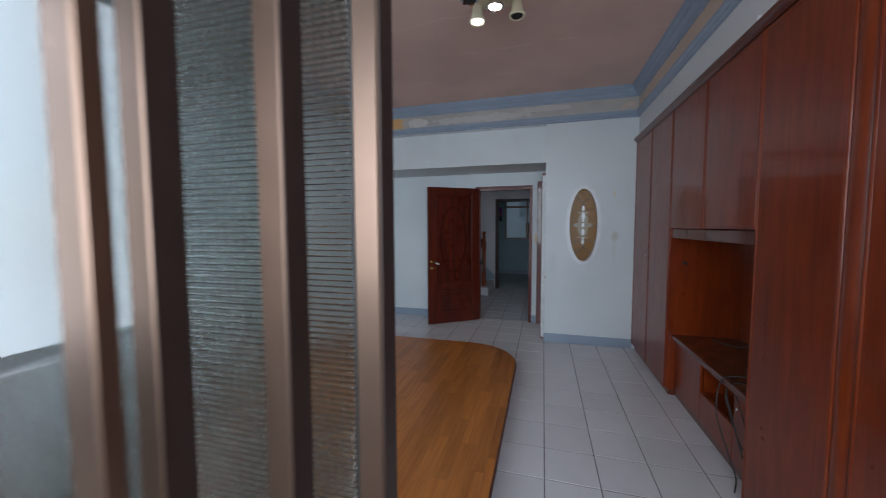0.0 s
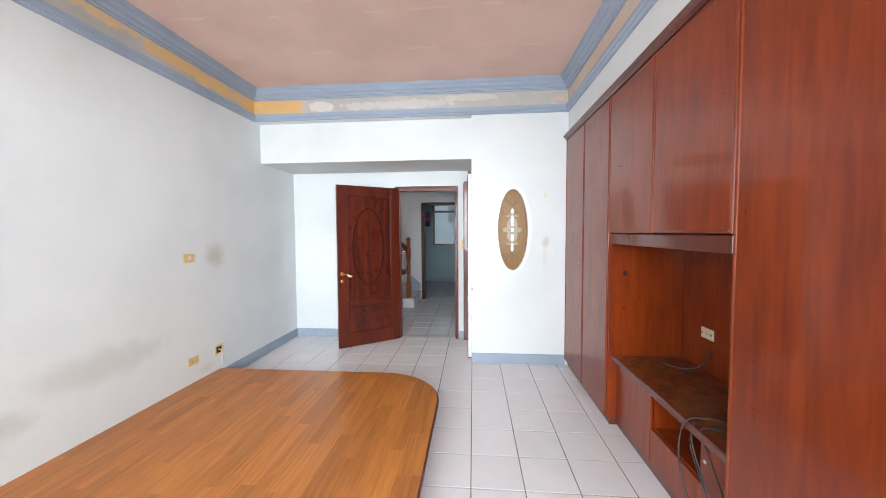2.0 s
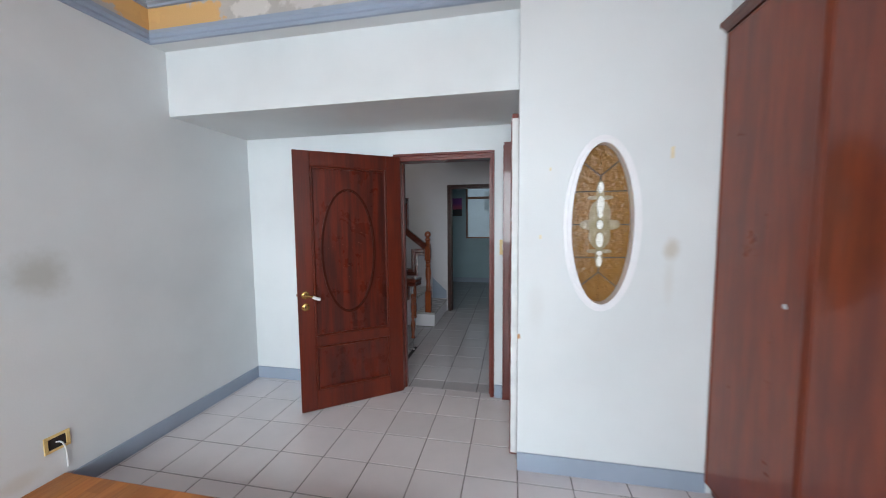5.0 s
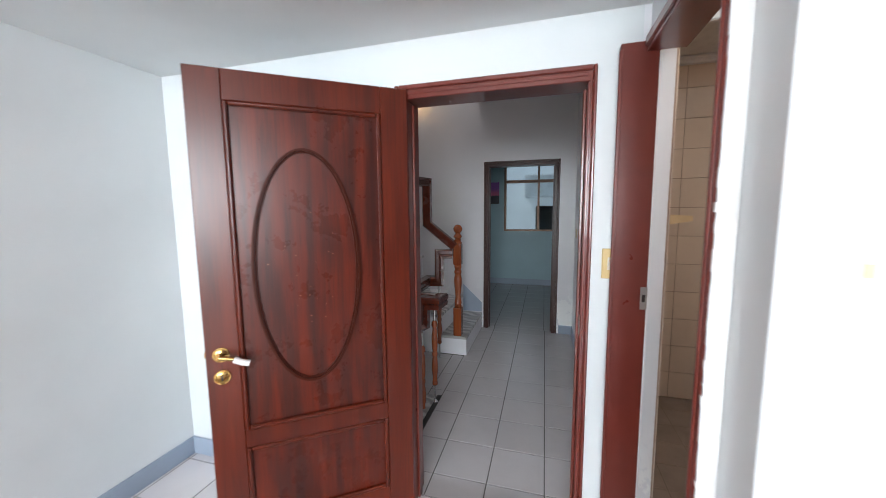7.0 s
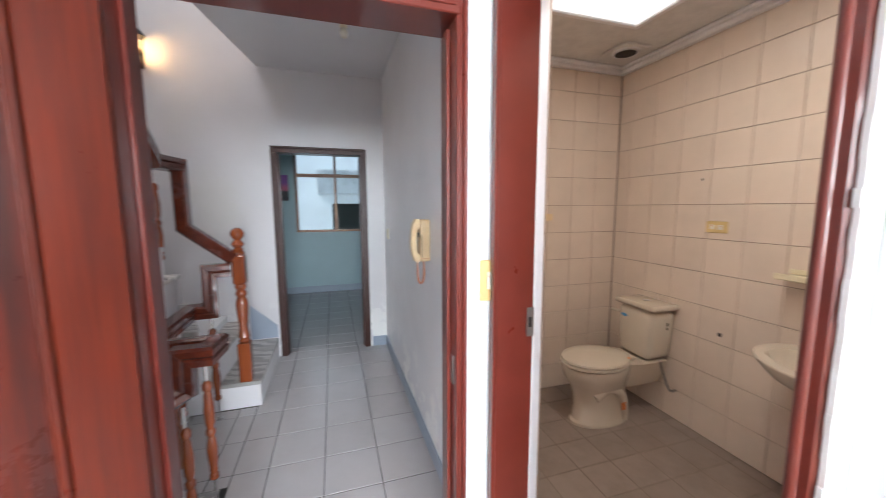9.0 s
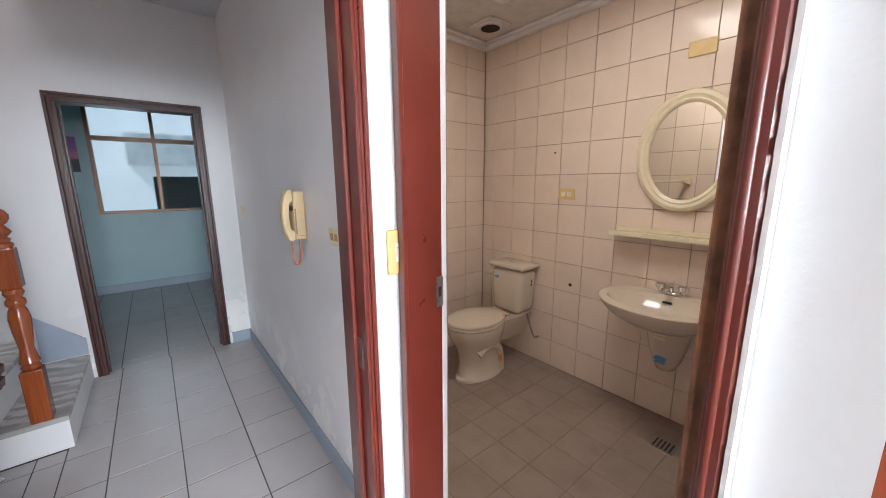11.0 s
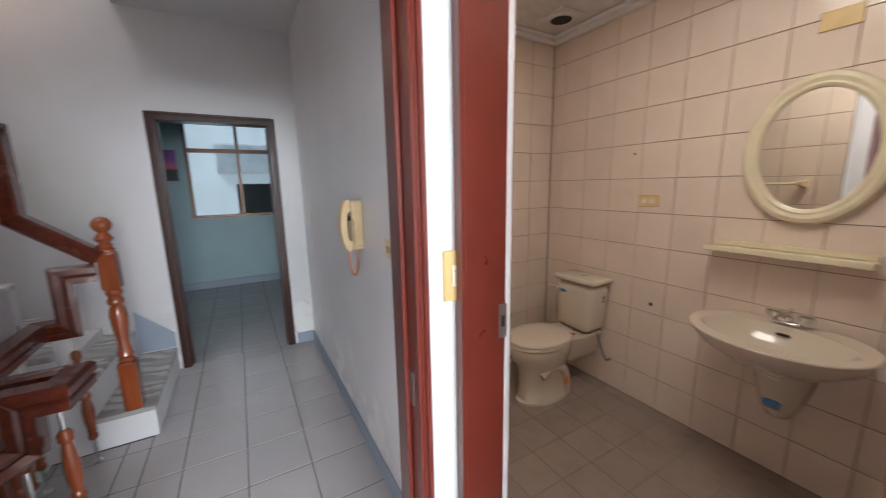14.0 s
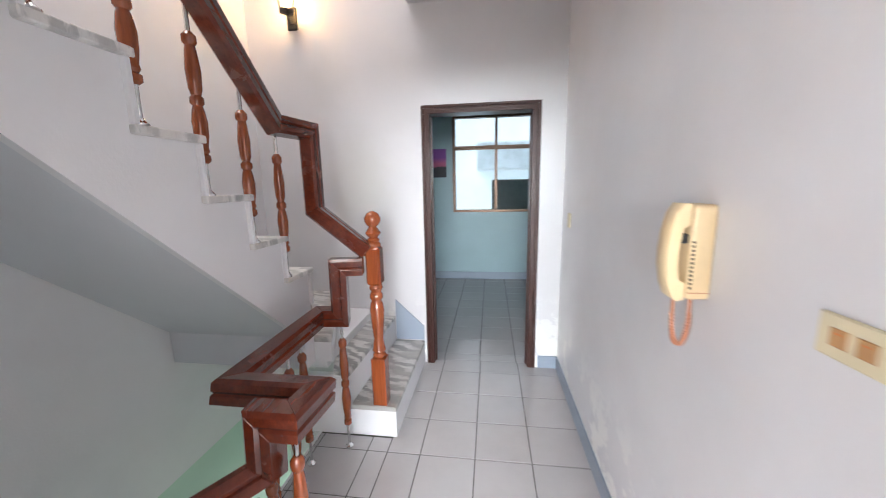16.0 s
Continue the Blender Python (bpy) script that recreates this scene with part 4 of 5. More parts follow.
inner_frame = casing("door_1_frame", "red-brown painted door frame with stepped architrave", DX0, DX1, DTOP, 6.46, 6.58, sides=((0.04, 0.022), (0.018, 0.015)))
part("strike_plate", box(DX1 - 0.0205, DX1 - 0.0175, 6.475, 6.497, 0.965, 1.055), M_steel, inner_frame, "dull metal strike plate")
part("paint_smear", boxes((DX1 + 0.0155, DX1 + 0.022, 6.4575, 6.4597, 0.62, 0.66), (DX1 + 0.0155, DX1 + 0.024, 6.4575, 6.4597, 1.42, 1.50)), M_whitecloth, inner_frame, "ragged white paint edge")
casing("door_3_frame", "dark red-brown door frame of the far room", FDX0, FDX1, FDTOP, 9.29, 9.41, M_farframe)
wall_plate("light_switch", (1.389, 6.46, 1.285), (1, 0, 0), (0, -1, 0), 0.056, 0.124, M_yellow, "yellowed switch between the two door frames", buttons=1, category="switch")

# bathroom door: far jamb against the inner wall, near jamb, head, leaf turned in
bf = tagged(thing("door_2_frame", (1.5, 6.1, 0)), "red-brown painted bathroom door frame", "door frame", kind="structure")
part("jamb", box(1.394, 1.525, 6.424, 6.4585, 0.0, 2.125, bevel=0.003), M_frame, bf)
part("jamb_bead", box(1.388, 1.402, 6.418, 6.424, 0.0, 2.10, bevel=0.002), M_frame, bf)
part("jamb", box(1.482, 1.612, 5.7455, 5.766, 0.0, 2.085, bevel=0.003), M_frame, bf)
part("architrave", box(1.458, 1.499, 5.7285, 5.758, 0.0, 2.14, bevel=0.006), M_frame, bf)
part("architrave_bead", cyl((1.460, 5.750, 0.0), (1.460, 5.750, 2.10), 0.007, 10), M_frame, bf, smooth=True)
part("head", box(1.482, 1.612, 5.767, 6.423, 2.085, 2.119, bevel=0.003), M_frame, bf)
part("head_architrave", box(1.474, 1.499, 5.759, 6.423, 2.10, 2.14, bevel=0.006), M_frame, bf)
part("inner_edge", box(1.5255, 1.534, 6.428, 6.4585, 0.0, 2.12, bevel=0.002), M_whitegloss, bf, "white painted inner edge")
part("strike_plate", box(1.502, 1.526, 6.4215, 6.4243, 1.11, 1.20), M_steel, bf, "dull metal strike plate")
part("strike_hole", box(1.508, 1.519, 6.4205, 6.4220, 1.14, 1.17), M_dark, bf)
part("sill", box(1.48, 1.62, 5.767, 6.423, 0.0, BF + 0.012, bevel=0.004), M_marble, bf, "grey marble sill")
leaf = tagged(thing("door_2", (1.60, 5.772, 0.11)), "weathered brown bathroom door turned inwards", "door", kind="structure")
leaf.rotation_euler = (0, 0, radians(3))
part("panel", box(0.0, 0.60, 0.0, 0.034, 0.0, 1.95, bevel=0.003), M_bathdoor, leaf, local=True)
for x0, x1 in ((0.0, 0.07), (0.53, 0.60)):
    part("stile", box(x0, x1, -0.006, 0.040, 0.001, 1.949, bevel=0.003), M_bathdoor, leaf, local=True)
for z in (0.55, 0.72):
    part("screw_cap", cyl((0.04, -0.006, z), (0.04, -0.010, z), 0.008, 12), M_steel, leaf, local=True)
# ragged white paint line beside the architrave
rag = tagged(thing("trim_paint_edge", (1.5, 5.735, 1.2)), "ragged white paint edge on the frame", "trim", kind="structure")
bm = bmesh.new()
rr = random.Random(9)
z = 0.02
while z < 2.1:
    h = rr.uniform(0.006, 0.035)
    box(1.4610 - rr.uniform(0.0, 0.0022) - (0.003 if rr.random() < 0.06 else 0.0), 1.4985, 5.722, 5.7284, z, z + h, bm=bm)
    z += h
part("paint", bm, M_whitecloth, rag)

# ceiling spot cluster
fix = thing("ceiling_light", (1.16, 3.33, 2.9), "round ceiling lamp with a cluster of lit and unlit spots", "ceiling light")
part("base_plate", lathe([(2.985, 0.20), (3.0, 0.215), (ZC, 0.215)], 1.155, 3.39, 32), M_cream, fix, "cream round base", smooth=True)
M_bulb = plain("lit_bulb", (1, 1, 1), 0.3, emit=(1.0, 0.97, 0.9, 40.0))
for i, (sx, sy, lit) in enumerate(((1.015, 3.52, True), (1.155, 3.39, True), (1.285, 3.53, False), (1.01, 3.28, False), (1.28, 3.28, True))):
    can = part("spot", lathe([(2.90, 0.052), (2.894, 0.056), (2.885, 0.056), (2.88, 0.050), (2.885, 0.043), (2.93, 0.040), (2.986, 0.030)], sx, sy, 20), M_cream if i % 2 == 0 else M_chrome, fix, smooth=True)
    part("bulb", lathe([(2.879, 0.012), (2.882, 0.036), (2.893, 0.041)], sx, sy, 18), M_bulb if lit else M_dark, can, "lit bulb" if lit else "dark empty spot", smooth=True)

# balcony sliding door: three leaves drawn to one side on their tracks
slide = tagged(thing("door_4", (0.6, 1.4, 0)), "bronze aluminium sliding balcony door with ribbed glass", "sliding door", kind="structure")
part("track", boxes((L + 0.15, 2.42, 1.30, 1.50, 0.0, 0.02), (L + 0.15, 2.42, 1.325, 1.335, 0.02, 0.035), (L + 0.15, 2.42, 1.395, 1.405, 0.02, 0.035), (L + 0.15, 2.42, 1.465, 1.475, 0.02, 0.035)), M_alum, slide)
part("head_track", box(L + 0.15, 2.42, 1.30, 1.50, 2.55, 2.60), M_alum, slide)
part("side_post", box(2.37, 2.42, 1.31, 1.50, 0.02, 2.55, bevel=0.003), M_alum, slide)
part("side_post", box(L + 0.15, L + 0.20, 1.31, 1.50, 0.02, 2.55, bevel=0.003), M_alum, slide)
for right, w, yc, g in ((1.257, 1.1, 1.47, M_ribbed), (1.155, 1.0, 1.402, M_ribbed), (1.027, 0.9, 1.329, M_clear)):
    lf = part("leaf", box(right - 0.042, right, yc - 0.021, yc + 0.021, 0.036, 2.548, bevel=0.004), M_alum, slide)
    part("glazing_bead", box(right - 0.052, right - 0.0425, yc - 0.009, yc + 0.012, 0.036, 2.548, bevel=0.002), M_black, lf, "dark rubber glazing bead")
    # Added strip, no separate part: it only turns the end face dark.
    part("end_channel", box(right + 0.0005, right + 0.003, yc - 0.0195, yc + 0.0205, 0.04, 2.54), M_edge, lf, "added dark brown strip over the end face")
    part("stile", box(right - w, right - w + 0.05, yc - 0.02, yc + 0.02, 0.036, 2.548, bevel=0.004), M_alum, lf)
    part("bottom_rail", box(right - w + 0.051, right - 0.053, yc - 0.018, yc + 0.018, 0.036, 0.12, bevel=0.003), M_alum, lf)
    part("top_rail", box(right - w + 0.051, right - 0.053, yc - 0.018, yc + 0.018, 2.48, 2.548, bevel=0.003), M_alum, lf)
    pn = part("glass", box(right - w + 0.045, right - 0.045, yc - 0.003, yc + 0.003, 0.11, 2.49), g, lf)
    pn.visible_shadow = False
fly = part("screen_leaf", box(0.979, 1.029, 1.245, 1.272, 0.02, 2.56, bevel=0.004), M_alum, slide)
part("stile", box(0.13, 0.18, 1.245, 1.272, 0.02, 2.56, bevel=0.004), M_alum, fly)
for z0, z1 in ((0.02, 0.07), (0.78, 0.81), (2.51, 2.56)):
    part("rail", box(0.181, 0.978, 1.247, 1.270, z0, z1, bevel=0.003), M_alum, fly)
part("screen_track", boxes((L + 0.15, 2.42, 1.235, 1.299, -0.03, 0.018), (L + 0.15, 2.42, 1.235, 1.299, 2.562, 2.60)), M_alum, slide)

# balcony outside
setting("balcony_floor", boxes((L - 0.15, R + 0.15, -0.15, 1.30, -0.16, -0.03)), M_btile, "grey-brown tiled balcony floor", "floor")
setting("balcony_parapet", boxes((L - 0.15, R + 0.15, -0.30, -0.15, -0.16, 0.75)), M_outwall, "low rendered balcony parapet", "parapet")
# Unseen side wall, kept low to let sky reflect in the sliding glass.
setting("balcony_wall_west", boxes((L - 0.30, L - 0.15, -0.30, 1.35, -0.16, 0.72), (L - 0.30, L - 0.15, 1.10, 1.35, 0.72, 3.0), (L - 0.30, L - 0.15, -0.30, -0.12, 0.72, 3.0)), M_outwall, "assumed low side wall of the balcony with posts, open to the sky", "wall")
setting("balcony_wall_east", boxes((R + 0.15, R + 0.30, -0.30, 1.35, -0.16, 3.0)), M_outwall, "rendered side wall of the balcony", "wall")
setting("balcony_ceiling", boxes((L - 0.30, R + 0.30, -0.30, 1.30, 2.9, 3.1)), M_outwall, "rendered underside of the balcony above", "ceiling")
setting("ground", boxes((-60, 60, -60, 60, -6.2, -6.0)), M_outwall, "grey street ground below the house", "ground")

# ---- bathroom ----
setting("ceiling_bath", boxes((1.6, R, 5.70, 7.74, BC + 0.03, BC + 0.10)), M_pvc, "white plastic bathroom ceiling panels", "ceiling")
setting("trim_bath_cove", boxes((R - 0.05, R - 0.008, 5.71, 7.732, BC - 0.012, BC + 0.029), (1.62, R - 0.05, 7.69, 7.732, BC - 0.012, BC + 0.029), (R - 0.085, R - 0.05, 5.71, 7.69, BC + 0.01, BC + 0.029), (1.62, R - 0.085, 7.655, 7.69, BC + 0.01, BC + 0.029), bevel=0.005), M_whitegloss,
        "white stepped ceiling cove", "trim")
m, nt, b = nodes_of("painted_light_panel")
v = coords(nt)
mp = node(nt, "Mapping", {1: (-2.50, -7.22, 0), 3: (1, 1, 0)})
nt.links.new(v, mp.inputs[0])
ln = node(nt, "VectorMath", op="LENGTH")
nt.links.new(mp.outputs[0], ln.inputs[0])
far = calc(nt, "ADD", ln.outputs["Value"], calc(nt, "MULTIPLY_ADD", noise_of(nt, v, 7, 4, 0.6), 0.10, -0.05))
c = (0.93, 0.95, 0.95)
for r0, r1, tone in ((0.10, 0.13, (0.75, 0.05, 0.06)), (0.14, 0.17, (0.93, 0.95, 0.95)), (0.24, 0.30, (0.85, 0.10, 0.01)), (0.36, 0.42, (0.80, 0.36, 0.10)), (0.50, 0.54, (0.30, 0.42, 0.16)), (0.64, 0.67, (0.90, 0.95, 0.93)), (0.86, 0.92, (0.55, 0.70, 0.40)), (1.0, 1.06, (0.93, 0.95, 0.95))):
    c = mixed(nt, span(nt, far, r0, r1), c, tone)
for r in (0.245, 0.37, 0.50):
    away = calc(nt, "ABSOLUTE", calc(nt, "SUBTRACT", ln.outputs["Value"], r))
    c = mixed(nt, calc(nt, "SUBTRACT", 1.0, span(nt, away, 0.002, 0.006)), c, (0.05, 0.04, 0.03))
c = mixed(nt, span(nt, noise_of(nt, v, 7.5, 3), 0.60, 0.64), c, (0.93, 0.95, 0.95))
nt.links.new(c, b.inputs["Base Color"])
nt.links.new(c, b.inputs["Emission Color"])
b.inputs["Emission Strength"].default_value = 0.55
M_panel = m
lp = thing("ceiling_light_panel", (2.15, 6.6, BC), "lit ceiling light panel painted with orange flowers", "ceiling light")
part("diffuser", box(1.72, 2.57, 6.0, 7.15, BC + 0.015, BC + 0.028), M_panel, lp)
part("frame", boxes((1.69, 1.72, 5.97, 7.18, BC + 0.005, BC + 0.029), (2.57, 2.60, 5.97, 7.18, BC + 0.005, BC + 0.029), (1.72, 2.57, 5.97, 6.0, BC + 0.005, BC + 0.029), (1.72, 2.57, 7.15, 7.18, BC + 0.005, BC + 0.029), bevel=0.004), M_whitegloss, lp)
vent = thing("ceiling_vent", (2.78, 7.44, BC), "square white ceiling vent with a dark round hole", "vent")
part("plate", box(2.68, 2.88, 7.34, 7.54, BC + 0.012, BC + 0.029, bevel=0.004), M_pvc, vent)
part("ring", lathe([(BC + 0.004, 0.068), (BC + 0.002, 0.075), (BC + 0.012, 0.085)], 2.78, 7.44, 28), M_whitegloss, vent, smooth=True)
part("hole", lathe([(BC + 0.0025, 0.062), (BC + 0.0015, 0.064)], 2.78, 7.44, 24), M_dark, vent)

# toilet: tank at the wall, bowl towards the door
TY = 7.30
wc = thing("toilet", (2.58, TY, BF), "almond ceramic two-piece toilet with closed lid", "toilet")
part("pedestal", loft([ellipse(2.585, TY, BF, 0.215, 0.118), ellipse(2.585, TY, BF + 0.018, 0.215, 0.118), ellipse(2.59, TY, BF + 0.03, 0.205, 0.112), ellipse(2.59, TY, BF + 0.12, 0.192, 0.108), ellipse(2.575, TY, BF + 0.20, 0.188, 0.115), ellipse(2.56, TY, BF + 0.26, 0.200, 0.135),
                       ellipse(2.545, TY, BF + 0.32, 0.222, 0.160), ellipse(2.54, TY, BF + 0.37, 0.232, 0.172), ellipse(2.54, TY, BF + 0.388, 0.228, 0.170)]), M_ceramic, wc, smooth=True)
trap = part("trapway", tube(bent([(2.47, TY - 0.088, BF + 0.20), (2.56, TY - 0.098, BF + 0.25), (2.66, TY - 0.090, BF + 0.20), (2.70, TY - 0.080, BF + 0.09), (2.71, TY - 0.076, BF + 0.02)]), 0.034, 12), M_ceramic, wc, smooth=True)
part("shelf", loft([[(x, y, z) for x, y in ((2.66, TY - 0.10 * k), (2.80, TY - 0.135 * k), (2.99, TY - 0.13 * k), (2.99, TY + 0.13 * k), (2.80, TY + 0.135 * k), (2.66, TY + 0.10 * k))] for z, k in ((BF + 0.22, 0.55), (BF + 0.30, 0.80), (BF + 0.37, 0.96), (BF + 0.392, 1.0))]), M_ceramic, wc, smooth=True)
part("seat", loft([ellipse(2.535, TY, BF + 0.391, 0.226, 0.168), ellipse(2.535, TY, BF + 0.396, 0.233, 0.175), ellipse(2.535, TY, BF + 0.408, 0.233, 0.175), ellipse(2.535, TY, BF + 0.412, 0.226, 0.169)]), M_ceramic, wc, smooth=True)
part("lid", loft([ellipse(2.54, TY, BF + 0.415, 0.225, 0.168), ellipse(2.54, TY, BF + 0.420, 0.231, 0.174), ellipse(2.54, TY, BF + 0.432, 0.228, 0.171), ellipse(2.545, TY, BF + 0.442, 0.18, 0.13), ellipse(2.545, TY, BF + 0.444, 0.05, 0.04)]), M_ceramic, wc, smooth=True)
for s_ in (-1, 1):
    part("hinge", cyl((2.765, TY + s_ * 0.07 - 0.02, BF + 0.415), (2.765, TY + s_ * 0.07 + 0.02, BF + 0.415), 0.012, 12), M_ceramic, wc, smooth=True)
bm = box(2.83, 3.035, TY - 0.148, TY + 0.152, BF + 0.393, BF + 0.724, bevel=0.05, seg=4)
for vv in bm.verts:
    k = (vv.co.z - BF - 0.393) / 0.331
    vv.co.y = TY + (vv.co.y - TY) * (0.84 + 0.16 * k)
tank = part("tank", bm, M_ceramic, wc, smooth=True)
part("tank_lid", box(2.82, 3.038, TY - 0.158, TY + 0.162, BF + 0.726, BF + 0.764, bevel=0.0185, seg=4), M_ceramic, wc, smooth=True)
part("flush_button", lathe([(BF + 0.7635, 0.024), (BF + 0.7675, 0.023), (BF + 0.769, 0.018)], 2.93, TY, 20), M_steel, tank, "steel flush button", smooth=True)
part("flush_lever", tube([(2.83, TY + 0.115, BF + 0.675), (2.805, TY + 0.115, BF + 0.675), (2.802, TY + 0.17, BF + 0.67)], 0.008), M_ceramic, tank, smooth=True)
part("label", loft([[(x, TY + 0.078 + 0.026 * math.cos(a), BF + 0.655 + 0.011 * math.sin(a)) for a in [2 * math.pi * i / 20 for i in range(20)]] for x in (2.8265, 2.8295)]), M_bluelabel, tank, "blue oval label")
part("side_label", boxes((2.945, 2.958, TY - 0.1485, TY - 0.1470, BF + 0.630, BF + 0.650), (2.945, 2.958, TY - 0.1485, TY - 0.1470, BF + 0.605, BF + 0.622)), M_dark, tank, "small dark printed marks")
part("sticker", lathe([(BF + 0.4345, 0.015), (BF + 0.4365, 0.015)], 2.70, TY - 0.10, 14), M_orangelabel, wc, "small orange sticker")
part("base_sticker", box(2.655, 2.690, TY - 0.117, TY - 0.1155, BF + 0.10, BF + 0.15), M_orangelabel, wc, "small orange sticker")
part("supply_pipe", tube(bent([(3.03, TY - 0.17, BF + 0.20), (2.98, TY - 0.17, BF + 0.21), (2.94, TY - 0.16, BF + 0.30), (2.92, TY - 0.14, BF + 0.40)]), 0.007), M_steel, wc, smooth=True)

# wash basin with half pedestal
SY, SZ = 6.275, 0.868
basin = thing("wash_basin", (2.84, SY, SZ), "almond ceramic wall-hung wash basin with half pedestal", "basin")


def shell(sx, x_off, z):
    return [(max(-9, 2.83 + x_off + sx * 0.255 * math.cos(a)) if math.cos(a) < 0 else 2.83 + x_off * 0 + 0.198 * min(1, 1.25 * math.cos(a)), SY + sx * 0.297 * math.sin(a), z) for a in [2 * math.pi * i / 40 for i in range(40)]]


part("bowl", loft([shell(0.45, 0.06, SZ - 0.155), shell(0.62, 0.04, SZ - 0.13), shell(0.86, 0.015, SZ - 0.075), shell(0.98, 0.0, SZ - 0.02), shell(1.0, 0.0, SZ - 0.006), shell(0.985, 0.0, SZ)], caps=False), M_ceramic, basin, smooth=True)
inner = lambda s, z: [(2.80 + s * 0.165 * math.cos(a), SY + s * 0.245 * math.sin(a), z) for a in [2 * math.pi * i / 40 for i in range(40)]]
part("rim_and_well", loft([shell(0.985, 0.0, SZ), inner(1.0, SZ - 0.001), inner(0.97, SZ - 0.012), inner(0.8, SZ - 0.07), inner(0.4, SZ - 0.11), inner(0.05, SZ - 0.115)], caps=False), M_ceramic, basin, smooth=True)
part("underside", loft([shell(0.45, 0.06, SZ - 0.155), shell(0.2, 0.08, SZ - 0.16)]), M_ceramic, basin)
PED = ((SZ - 0.135, 0.110, 0.20), (SZ - 0.20, 0.104, 0.185), (SZ - 0.30, 0.085, 0.155), (SZ - 0.38, 0.064, 0.125), (SZ - 0.42, 0.048, 0.10), (SZ - 0.436, 0.025, 0.06))
hp = part("half_pedestal", loft([[(3.038 - max(0.0, -math.cos(a)) ** 0.6 * d, SY - 0.01 + r * math.sin(a), z) for a in [2 * math.pi * i / 32 for i in range(32)]] for z, r, d in PED]), M_ceramic, basin, smooth=True)
part("label", loft([[(x, SY - 0.01 + 0.030 * math.cos(a), SZ - 0.335 + 0.017 * math.sin(a)) for a in [2 * math.pi * i / 20 for i in range(20)]] for x in (2.888, 2.900)]), M_bluelabel, hp, "blue oval label")
part("label_text", box(2.891, 2.905, SY - 0.035, SY + 0.015, SZ - 0.362, SZ - 0.353), M_steel, hp, "grey printed line")
for z in (0.185, 0.205):
    part("stamp", box(2.846, 2.852, SY - 0.035, SY + 0.015, SZ - z - 0.005, SZ - z + 0.005), M_cream, hp, "pale paper strip")
part("overflow", box(2.935, 2.945, SY - 0.022, SY + 0.022, SZ - 0.040, SZ - 0.030), M_dark, basin, "dark overflow slot")
tap = thing("basin_tap", (2.99, SY, SZ), "chrome two-handle tap on the basin", "tap")
part("body", box(2.965, 3.005, SY - 0.055, SY + 0.055, SZ, SZ + 0.018, bevel=0.006), M_chrome, tap, smooth=True)
part("spout", tube(bent([(2.985, SY, SZ + 0.012), (2.975, SY, SZ + 0.05), (2.93, SY, SZ + 0.06), (2.90, SY, SZ + 0.045)]), 0.010, 10), M_chrome, tap, smooth=True)
part("pull_rod", tube([(3.0, SY, SZ + 0.018), (3.0, SY, SZ + 0.075)], 0.004), M_chrome, tap)
for s in (-1, 1):
    part("handle", lathe([(SZ + 0.016, 0.014), (SZ + 0.028, 0.016), (SZ + 0.032, 0.024), (SZ + 0.055, 0.026), (SZ + 0.060, 0.020)], 2.985, SY + s * 0.055, 14), M_chrome if s < 0 else M_chrome, tap, smooth=True)

shelf = thing("soap_shelf", (2.98, 6.335, 1.18), "cream plastic shelf under the mirror", "shelf")
part("tray", box(2.93, 3.04, 6.065, 6.605, 1.168, 1.180, bevel=0.003), M_cream, shelf)
part("front_lip", box(2.922, 2.934, 6.060, 6.610, 1.162, 1.192, bevel=0.004), M_cream, shelf)
part("back_lip", box(3.028, 3.04, 6.065, 6.605, 1.181, 1.205, bevel=0.003), M_cream, shelf)

mir = thing("oval_mirror", (3.03, 6.30, 1.61), "oval wall mirror in a wide cream plastic frame", "mirror")
n = 56
MY, MZ = 6.295, 1.61


def ring_yz(r0, x):
    return [(x, MY + (0.235 - r0) * math.cos(2 * math.pi * i / n), MZ + (0.302 - r0) * math.sin(2 * math.pi * i / n)) for i in range(n)]


part("frame", loft([ring_yz(0.0, 3.038), ring_yz(-0.002, 3.022), ring_yz(0.006, 3.008), ring_yz(0.022, 3.002), ring_yz(0.038, 3.008), ring_yz(0.046, 3.005), ring_yz(0.058, 3.012), ring_yz(0.062, 3.024)], caps=False), M_cream, mir, smooth=True)
bm = bmesh.new()
bm.faces.new([bm.verts.new(p) for p in ring_yz(0.059, 3.021)])
bmesh.ops.recalc_face_normals(bm, faces=bm.faces)
part("glass", bm, M_mirror, mir)
wall_plate("blank_plate", (3.042, 6.28, 2.10), (0, -1, 0), (-1, 0, 0), 0.12, 0.072, M_yellow, "yellowed blank plate high on the tiles", buttons=0, category="cover plate")
wall_plate("wall_socket", (3.042, 6.965, 1.385), (0, -1, 0), (-1, 0, 0), 0.12, 0.066, M_yellow, "yellowed double switch on the tiles", buttons=2, category="switch")
bar = thing("towel_bar", (1.68, 7.0, 1.455), "cream plastic towel bar on the tiled wall", "towel bar")
for yb in (6.68, 7.35):
    part("bracket", loft([[(1.609, yb - 0.02, 1.43), (1.609, yb + 0.02, 1.43), (1.609, yb + 0.02, 1.485), (1.609, yb - 0.02, 1.485)], [(1.75, yb - 0.012, 1.453), (1.75, yb + 0.012, 1.453), (1.75, yb + 0.012, 1.475), (1.75, yb - 0.012, 1.475)]]), M_phone, bar)
part("bar", cyl((1.72, 6.69, 1.462), (1.72, 7.34, 1.462), 0.009, 12), M_cream, bar, smooth=True)
drain = thing("floor_drain", (2.79, 6.17, BF), "square steel floor drain in the tiles", "drain")
